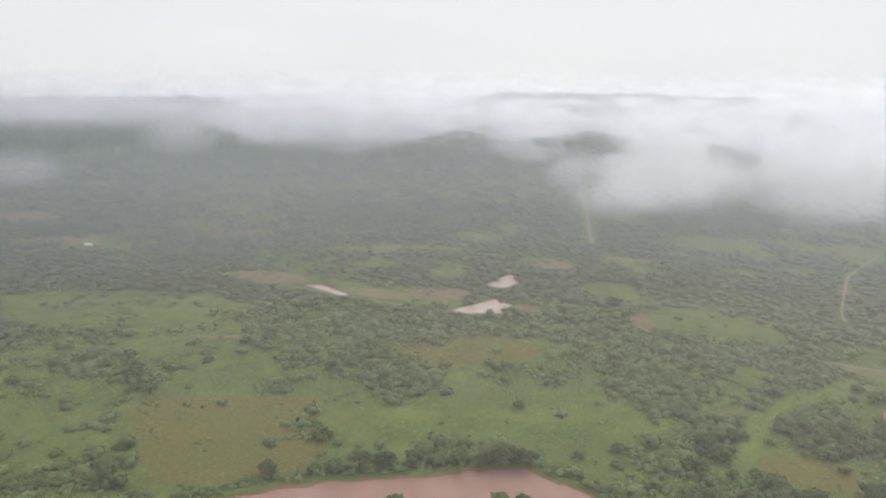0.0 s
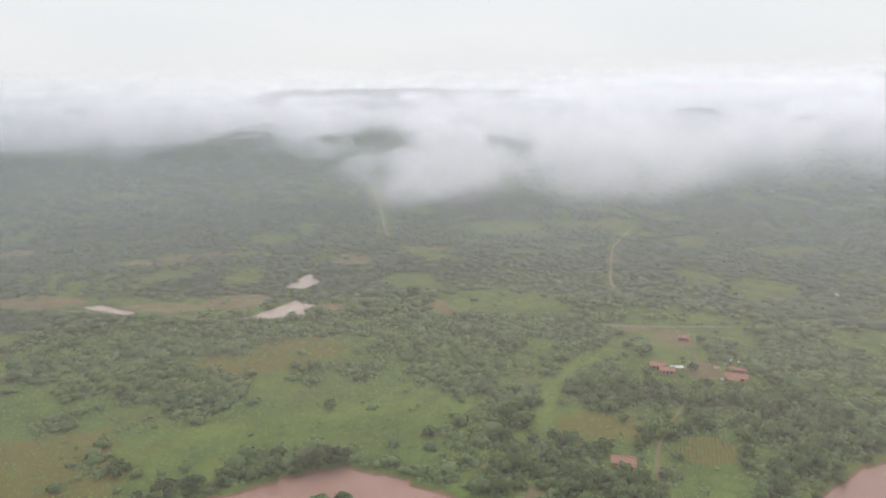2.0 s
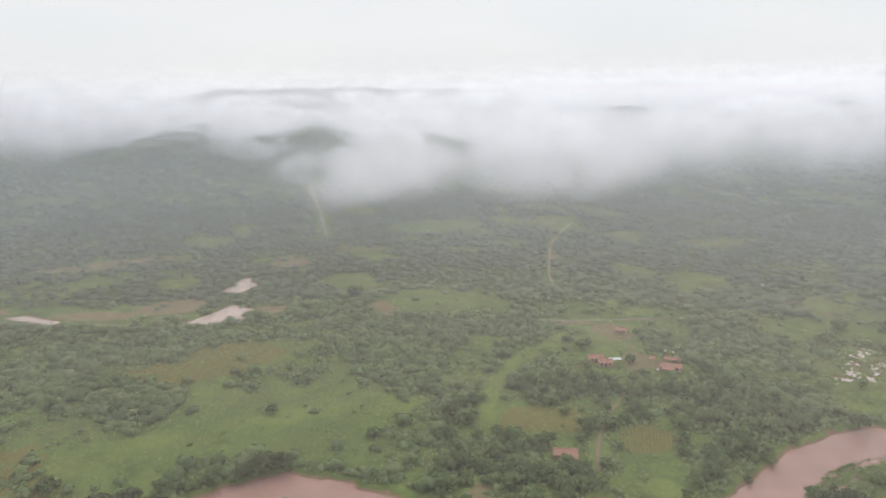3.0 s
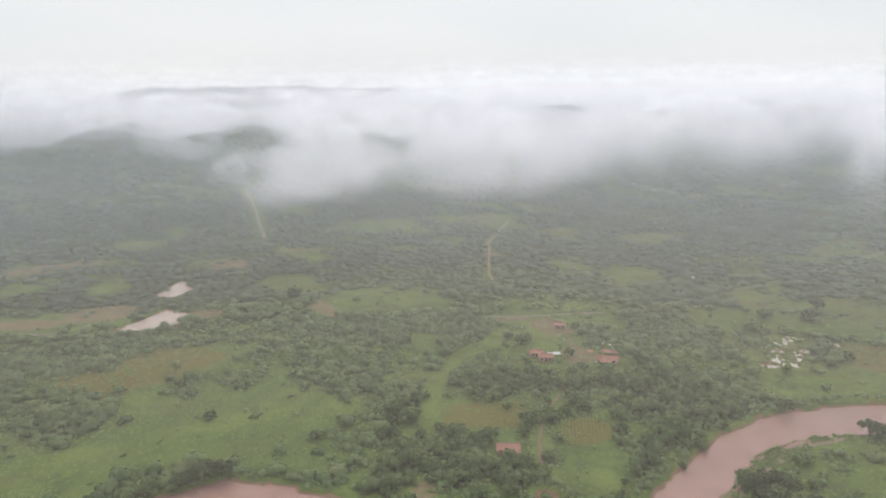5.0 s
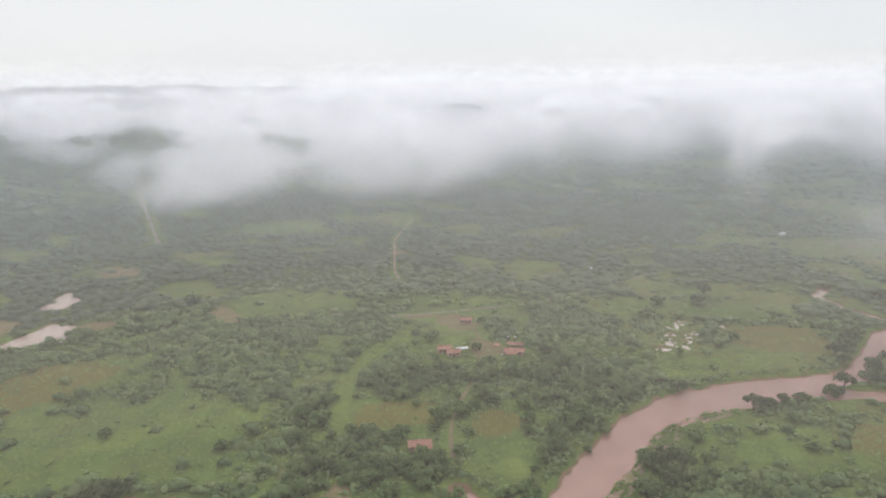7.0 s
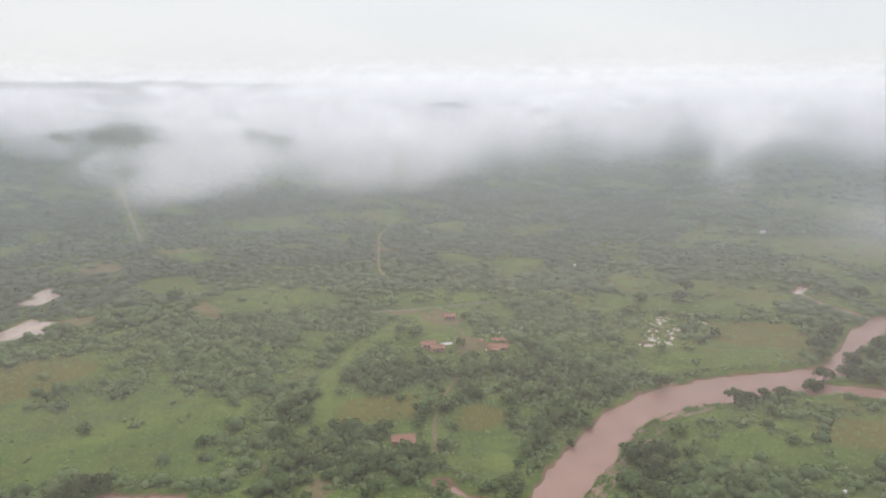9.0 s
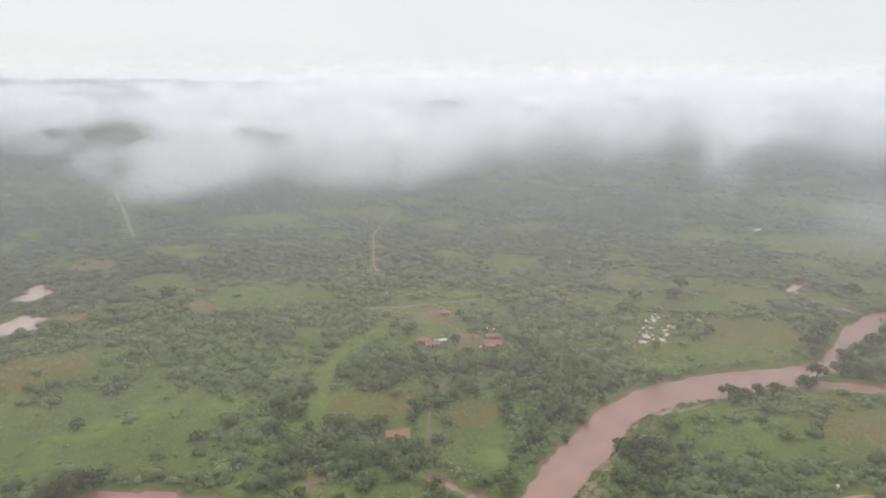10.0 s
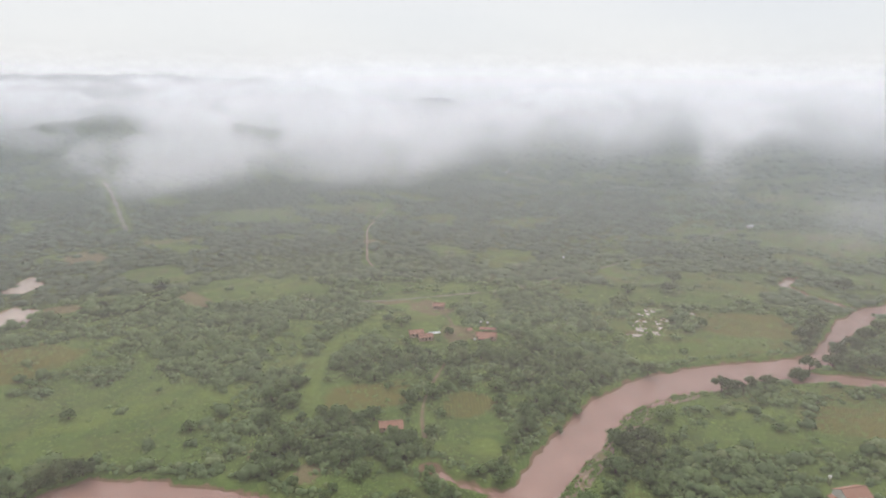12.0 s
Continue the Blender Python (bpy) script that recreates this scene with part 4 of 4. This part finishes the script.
def walls(length, depth, high, rise, openings):
    """Four walls with gables, 0.2 m thick; openings (centre, half width, sill, top) go through the front wall."""
    bm = bmesh.new()
    L, D, T = length / 2, depth / 2, 0.2
    cuts = sorted(openings)
    x = -L
    for c, w, lo, hi in cuts:
        box(bm, x, c - w, -D, -D + T, 0, high)
        box(bm, c - w, c + w, -D, -D + T, hi, high)
        if lo > 0:
            box(bm, c - w, c + w, -D, -D + T, 0, lo)
        x = c + w
    box(bm, x, L, -D, -D + T, 0, high)
    box(bm, -L, L, D - T, D, 0, high)
    for s in (-1, 1):
        a, b = (-L, -L + T) if s < 0 else (L - T, L)
        box(bm, a, b, -D + T, D - T, 0, high)
        tri = [bm.verts.new((q, yy, zz)) for q in (a, b) for yy, zz in ((-D + T, high), (D - T, high), (0, high + rise - 0.25))]
        bm.faces.new(tri[:3]), bm.faces.new(tri[3:][::-1])
        for i, j in ((0, 1), (1, 2), (2, 0)):
            bm.faces.new((tri[i], tri[j], tri[j + 3], tri[i + 3]))
    bmesh.ops.recalc_face_normals(bm, faces=bm.faces[:])
    return bm


def house(x, y, turn, length, depth, high, rise, label, porch=None, wall_mat=PLASTER):
    root = new("house")
    root.matrix_basis = pose(x, y, float(height(x, y)) - 0.02, 0, 0, turn)
    tagged(root, label, "house", group="farmhouses")
    L, D = length / 2, depth / 2
    gaps = [(-L * 0.55, 0.5, 0.95, 1.95), (0.0, 0.45, 0.0, 2.05), (L * 0.55, 0.5, 0.95, 1.95)]
    wall = part("wall", walls(length, depth, high, rise, gaps), wall_mat, root)
    eave = 0.45
    drop = rise / D * eave
    part("roof_slope", slope(-L - 0.4, L + 0.4, -0.02, high + rise, -D - eave, high - drop), TILES, root, "weathered red clay tiles")
    part("roof_slope", slope(-L - 0.4, L + 0.4, 0.02, high + rise, D + eave, high - drop), TILES, root, "weathered red clay tiles")
    bm = bmesh.new()
    m = Matrix.Translation((0, 0, high + rise + 0.02)) @ Matrix.Rotation(math.pi / 2, 4, "Y")
    bmesh.ops.create_cone(bm, cap_ends=True, segments=8, radius1=0.14, radius2=0.14, depth=length + 0.8, matrix=m)
    part("ridge_cap", bm, TILES, root)
    for c, w, lo, hi in gaps:
        bm = bmesh.new()
        if lo > 0:
            for a, b in ((c - w, c - w + 0.07), (c + w - 0.07, c + w)):
                box(bm, a, b, -D + 0.03, -D + 0.13, lo, hi)
            box(bm, c - w + 0.07, c + w - 0.07, -D + 0.03, -D + 0.13, hi - 0.07, hi)
            box(bm, c - w + 0.07, c + w - 0.07, -D + 0.03, -D + 0.13, lo, lo + 0.07)
            frame_ = part("window_frame", bm, WOOD, wall)
            bm = bmesh.new()
            box(bm, c - w + 0.07, c + w - 0.07, -D + 0.07, -D + 0.09, lo + 0.07, hi - 0.07)
            part("pane", bm, GLASS, wall)
        else:
            box(bm, c - w, c + w, -D + 0.06, -D + 0.11, 0.02, hi)
            part("door", bm, WOOD, wall)
    if porch:
        a, b, deep = porch
        part("porch_roof", slope(a, b, -D - 0.2, high - 0.12, -D - deep, high - 0.75), TILES, root, "sagging lean-to roof of red tiles")
        for px in (a + 0.2, (a + b) / 2, b - 0.2):
            bm = bmesh.new()
            box(bm, px - 0.08, px + 0.08, -D - deep + 0.25, -D - deep + 0.41, 0, high - 0.78)
            part("post", bm, WOOD, root)
    return root


house(134.5, 214.2, -27, 9.0, 5.2, 2.4, 1.15, "brick farmhouse with a red tiled roof and porch", (-2.6, 4.7, 1.9))
house(201.6, 294.3, -22, 7.4, 4.8, 2.4, 1.15, "older farmhouse with a red tiled roof")
house(202.6, 287.0, -23, 7.2, 4.8, 2.4, 1.1, "farmhouse with a red tiled roof beside another")
house(230.4, 269.0, -38, 10.4, 5.6, 2.5, 1.3, "long farmhouse with a brown-red tiled roof", (-4.5, 1.5, 2.2))
house(239.4, 325.0, -40, 6.6, 4.6, 2.5, 1.2, "small farmhouse with a red tiled roof by the road")
house(236.0, 83.5, -22, 9.4, 7.0, 2.8, 1.9, "whitewashed farmhouse with a wide red tiled roof", (-4.2, 0.5, 2.4), WHITEWASH)


def shelter(name, x, y, turn, length, depth, high, mat, label):
    """An open shed: four posts under a single tilted sheet roof."""
    root = new(name)
    root.matrix_basis = pose(x, y, float(height(x, y)) - 0.02, 0, 0, turn)
    tagged(root, label, "shed")
    part("roof_sheet", slope(-length / 2, length / 2, depth / 2, high, -depth / 2, high - 0.5, 0.3, 0.04, 0.03), mat, root)
    for sx_ in (-1, 1):
        for sy_ in (-1, 1):
            bm = bmesh.new()
            top = high - 0.12 if sy_ > 0 else high - 0.5
            box(bm, sx_ * (length / 2 - 0.2) - 0.06, sx_ * (length / 2 - 0.2) + 0.06, sy_ * (depth / 2 - 0.2) - 0.06, sy_ * (depth / 2 - 0.2) + 0.06, 0, top)
            part("post", bm, WOOD, root)


shelter("open_shed", 209.0, 287.6, -17, 7.0, 2.0, 2.6, SHEET, "open shed with a pale sheet-metal roof")
shelter("open_shed", 237.5, 276.5, -44, 9.0, 2.6, 2.4, TILES, "low open shed with a brown tiled roof")
shelter("open_shed", 228.5, 281.5, -30, 3.4, 3.0, 2.4, TILES, "small tiled shed behind a farmhouse")
shelter("open_shed", 228.6, 86.5, -10, 2.6, 2.6, 2.5, TILES, "small tiled lean-to beside a farmhouse")


def water_tank(x, y, stand):
    root = new("water_tank")
    root.matrix_basis = pose(x, y, float(height(x, y)) - 0.02)
    tagged(root, "small white water tank on a stand", "tank", group="water tanks")
    bm = bmesh.new()
    bmesh.ops.create_cone(bm, cap_ends=True, segments=20, radius1=0.5, radius2=0.62, depth=0.9, matrix=Matrix.Translation((0, 0, stand + 0.45)))
    bmesh.ops.bevel(bm, geom=[e for e in bm.edges if abs(e.verts[0].co.z - e.verts[1].co.z) < 0.01], offset=0.06, segments=2, affect="EDGES")
    tank = part("tank", bm, WHITEWASH, root)
    bm = bmesh.new()
    bmesh.ops.create_cone(bm, cap_ends=True, segments=20, radius1=0.66, radius2=0.2, depth=0.16, matrix=Matrix.Translation((0, 0, stand + 0.98)))
    part("lid", bm, WHITEWASH, tank)
    for k in range(4):
        bm = bmesh.new()
        px, py = 0.42 * (1 if k % 2 else -1), 0.42 * (1 if k > 1 else -1)
        box(bm, px - 0.05, px + 0.05, py - 0.05, py + 0.05, 0, stand)
        part("leg", bm, WOOD, root)


for x, y, stand in ((222.6, 269.6, 0.5), (246.2, 321.6, 0.7), (238.2, 92.0, 3.0), (243.5, 283.5, 1.8), (240.5, 286.0, 2.2)):
    water_tank(x, y, stand)


def far_house(x, y, turn, mat):
    """A small far building: walls and a low gabled roof."""
    root = new("far_house")
    root.matrix_basis = pose(x, y, -0.02, 0, 0, turn) @ Matrix.Scale(0.7, 4)
    tagged(root, "small pale house far off among woods", "house", group="far houses")
    part("wall", walls(8, 5, 2.8, 1.3, [(0.0, 0.5, 0.0, 2.1)]), WHITEWASH, root)
    for s in (-1, 1):
        part("roof_slope", slope(-4.3, 4.3, 0.02 * s, 4.1, 2.9 * s, 2.6, 0.9, 0.12), mat, root)


for x, y, turn, mat in ((700, 783, -30, SHEET), (391, 369, -20, SHEET), (636, 352, -40, SHEET), (-338, 619, 10, SHEET), (-1010, 1450, 10, TILES), (-975, 1462, -15, TILES)):
    far_house(x, y, turn, mat)


def palm(x, y):
    root = new("palm")
    root.matrix_basis = pose(x, y, float(height(x, y)) - 0.05)
    tagged(root, "pale young palm with drooping fronds", "palm")
    bm = bmesh.new()
    bmesh.ops.create_cone(bm, cap_ends=True, segments=8, radius1=0.22, radius2=0.13, depth=2.4, matrix=Matrix.Translation((0, 0, 1.15)))
    part("trunk", bm, BARK, root)
    for k in range(14):
        a, droop = k * 2.4, 0.4 + 0.5 * (k % 4) / 3
        bm = bmesh.new()
        spine = []
        for n in range(6):
            f = n / 5
            r, z = 1.9 * f, 2.3 + 1.2 * math.sin(f * 2.2) * (1.1 - droop) - droop * f * f * 1.2
            w = 0.26 * math.sin(0.35 + f * 2.6)
            spine.append([bm.verts.new((r * math.cos(a) - s * w * math.sin(a), r * math.sin(a) + s * w * math.cos(a), z - abs(s) * 0.1)) for s in (-1, 0, 1)])
        for p, q in zip(spine, spine[1:]):
            for i in (0, 1):
                bm.faces.new((p[i], p[i + 1], q[i + 1], q[i]))
        part("frond", bm, PALE_LEAVES, root)


palm(90.2, 230.9)


# ---- far hills ----
def ridge(name, near, deep, low, high, top, label):
    """A wooded ridge seen between two bearings, rising from near over a depth to the height that top gives."""
    count = int((high - low) * 2)
    ways, depths = np.radians(np.linspace(low, high, count)), np.linspace(0, 1, 12)
    a, f = (v.ravel() for v in np.meshgrid(ways, depths, indexing="ij"))
    way = np.degrees(a)
    r = near + deep * f
    z = top(way) * np.sin(np.clip(f * 1.25, 0, 1) * math.pi / 2) * (1 - 0.3 * ease(f, 0.8, 1.0)) + 8 * (lumps(way * 3, f * 9, 2, 42) - 0.5) * (f > 0.05)
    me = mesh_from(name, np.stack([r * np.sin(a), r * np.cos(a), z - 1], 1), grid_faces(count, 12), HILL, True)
    tagged(new(name, me), label, "hills", kind="structure")


def far_tops(way):
    top = 50 + 40 * (lumps(way, 0 * way, 4, 41, 5) - 0.5) + 44 * (lumps(way, 0 * way, 1.3, 43, 4) - 0.5)
    return top + 92 * ease(way, -1, 4) * ease(way, 27, 23) + 50 * ease(way, -14, -20)


def near_tops(way):
    bumps = 0.7 + 0.8 * (lumps(way, 0 * way, 2.2, 44, 4) - 0.3)
    return bumps * (66 * ease(way, 30, 33) * ease(way, 40, 37) + 92 * ease(way, 43, 49) * ease(way, 60, 53))


ridge("far_hills", 4050, 700, -60, 95, far_tops, "long wooded hills on the horizon, coloured haze-blue")
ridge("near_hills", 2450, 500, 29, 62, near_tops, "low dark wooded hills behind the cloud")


# ---- mist and low cloud ----
# Clouds: way (degrees east of north), distance, height, half sizes across, along and up, thickness.
WISPS = [(13.5, 900, 52, 60, 120, 24, 2.2), (16.0, 880, 50, 70, 140, 34, 5.6), (18.6, 930, 64, 60, 150, 34, 5.0), (20.0, 1150, 92, 110, 220, 22, 3.0),
         (25.5, 980, 54, 50, 150, 34, 3.0), (29.5, 980, 56, 75, 160, 42, 4.4), (33.5, 1060, 56, 70, 170, 34, 3.2),
         (58.2, 830, 52, 24, 110, 42, 0.42), (59.5, 1000, 82, 60, 150, 30, 0.7), (68.0, 640, 44, 55, 100, 24, 0.28), (-32.5, 1220, 26, 60, 150, 22, 1.1), (-30.0, 2200, 88, 90, 300, 16, 0.8), (-21.0, 1700, 40, 70, 220, 24, 1.2)]
# The cloud bank on the land: way, distance at which it begins, height of its top, thickness, depth.
BANK = [(-60, 2900, 100, 0.2, 600), (-26, 2900, 100, 0.2, 600), (-19.5, 2600, 100, 0.3, 600), (-16.5, 1850, 112, 9.0, 700), (-12, 1950, 104, 6.0, 600), (-8, 1850, 110, 9.0, 700), (-2, 1880, 106, 8.0, 600), (0.5, 1750, 104, 7.0, 600), (2.6, 1800, 98, 4.5, 500),
        (4, 1680, 108, 7.0, 700), (8, 1720, 114, 7.5, 900), (13, 1850, 116, 6.5, 900), (20, 1750, 116, 5.0, 900), (24, 1650, 116, 4.6, 900), (29, 1500, 116, 3.4, 900), (32.5, 1450, 100, 2.6, 450), (36, 1400, 84, 2.4, 400),
        (40, 1350, 92, 2.6, 450), (44, 1330, 112, 3.2, 600), (49, 1360, 116, 2.8, 600), (51.5, 1450, 96, 1.8, 400), (54, 1550, 92, 1.0, 400), (57, 1600, 112, 1.4, 500), (61, 1600, 108, 1.0, 500), (65, 1500, 100, 0.9, 500), (76, 1450, 110, 1.0, 600), (100, 1400, 110, 1.0, 600)]
RINGS = [75, 145, 215, 290, 370, 460, 550] + [610 + 48 * k for k in range(13)] + sorted([1190 * 1.046**k + 50 for k in range(1, 26)] + [1965, 2055, 2150, 2245]) + [3800, 4000, 4200, 4400, 4580]


def droplets(x, y, z, gap):
    """How much mist and cloud stand at a place, over a stretch of that depth."""
    far, way = np.hypot(x, y), np.degrees(np.arctan2(x, y))
    lift = np.clip(z / (gap * 140 / far), 0, 1)
    haze = 0.0026 * np.exp(-z / 62) * gap * lift * (1 + 0.14 * ease(way, 25, 45) * ease(far, 700, 400) + 0.22 * ease(way, 2, -16) * ease(far, 350, 700))
    cloud = np.zeros_like(x)
    for a, r, h, across, deep, up, thick in WISPS:
        u, v = np.radians(way - a) * far / across, (far - r) / deep
        side = np.radians(way) * far
        u = u + 1.4 * (lumps(side + far, z * 1.5, 110, 61, 2) - 0.5)
        d = np.sqrt(u * u + v * v + ((z - h) / up + 1.4 * (lumps(side - far, z, 90, 62, 2) - 0.5)) ** 2)
        cloud = cloud + thick * ease(d, 1.5, 0.0) * gap / (1.6 * deep)
    edge, top, dense, deep = (np.interp(way, [b[0] for b in BANK], [b[k] for b in BANK]) for k in (1, 2, 3, 4))
    edge = edge + 420 * (lumps(way, far * 0.003, 5, 51, 2) - 0.5) + 460 * (lumps(way, far * 0.002, 1.7, 53, 2) - 0.5)
    top = top + 34 * (lumps(way, far * 0.004, 3, 52, 3) - 0.5) + 30 * (lumps(way, far * 0.006, 0.9, 54, 2) - 0.5)
    clear = ease(way, 27, 24)
    haze = haze * (0.15 + 0.85 * ease(far, 2300 - 500 * clear, 1200 - 450 * clear))
    veil = gap / 2400 * ease(far, 1300 + 500 * clear, 3300) * ease(z, 260, 50) * (3.6 - 1.5 * clear * (1.15 - 0.5 * lumps(way, 0 * way, 2.6, 55, 2)) - 0.85 * ease(way, -15, -20))
    bank = ease(far, edge - 260, edge + 240) * ease(far, edge + deep + 350, edge + deep) * ease(z, top + 16, top - 26) * dense * gap / 420
    return haze, (cloud + bank) * np.clip(z / (gap * 45 / far), 0, 1), veil


def mist():
    root = new("mist")
    tagged(root, "drifting white mist, low cloud and tinted distance haze over the valley", "mist", kind="stuff")
    for n, r in enumerate(RINGS):
        before, after = RINGS[n - 1] if n else 20, RINGS[n + 1] if n + 1 < len(RINGS) else 4750
        gap = (after - before) / 2
        count = int(np.clip(r * 2.7 / 16, 50, 120))
        ways, ups = np.radians(np.linspace(-62, 98, count)), np.concatenate([np.linspace(-3, 40, 12), np.linspace(48, 160, 15), np.linspace(172, 320, 8)])
        a, z = (v.ravel() for v in np.meshgrid(ways, ups, indexing="ij"))
        x, y = r * np.sin(a), r * np.cos(a)
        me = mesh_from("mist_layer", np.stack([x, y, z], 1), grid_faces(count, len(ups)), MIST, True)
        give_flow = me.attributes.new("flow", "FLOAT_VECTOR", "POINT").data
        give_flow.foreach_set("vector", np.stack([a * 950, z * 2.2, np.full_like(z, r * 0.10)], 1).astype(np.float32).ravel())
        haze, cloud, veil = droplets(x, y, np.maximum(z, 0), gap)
        # The last value paints the haze bluer with each layer's distance.
        give(me, "haze", haze * ease(z, 165, 85)), give(me, "cloud", cloud), give(me, "veil", veil * ease(z, 318, 240)), give(me, "far_blue", np.full(len(x), ease(r, 220, 640)))
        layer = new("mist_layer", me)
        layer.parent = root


mist()
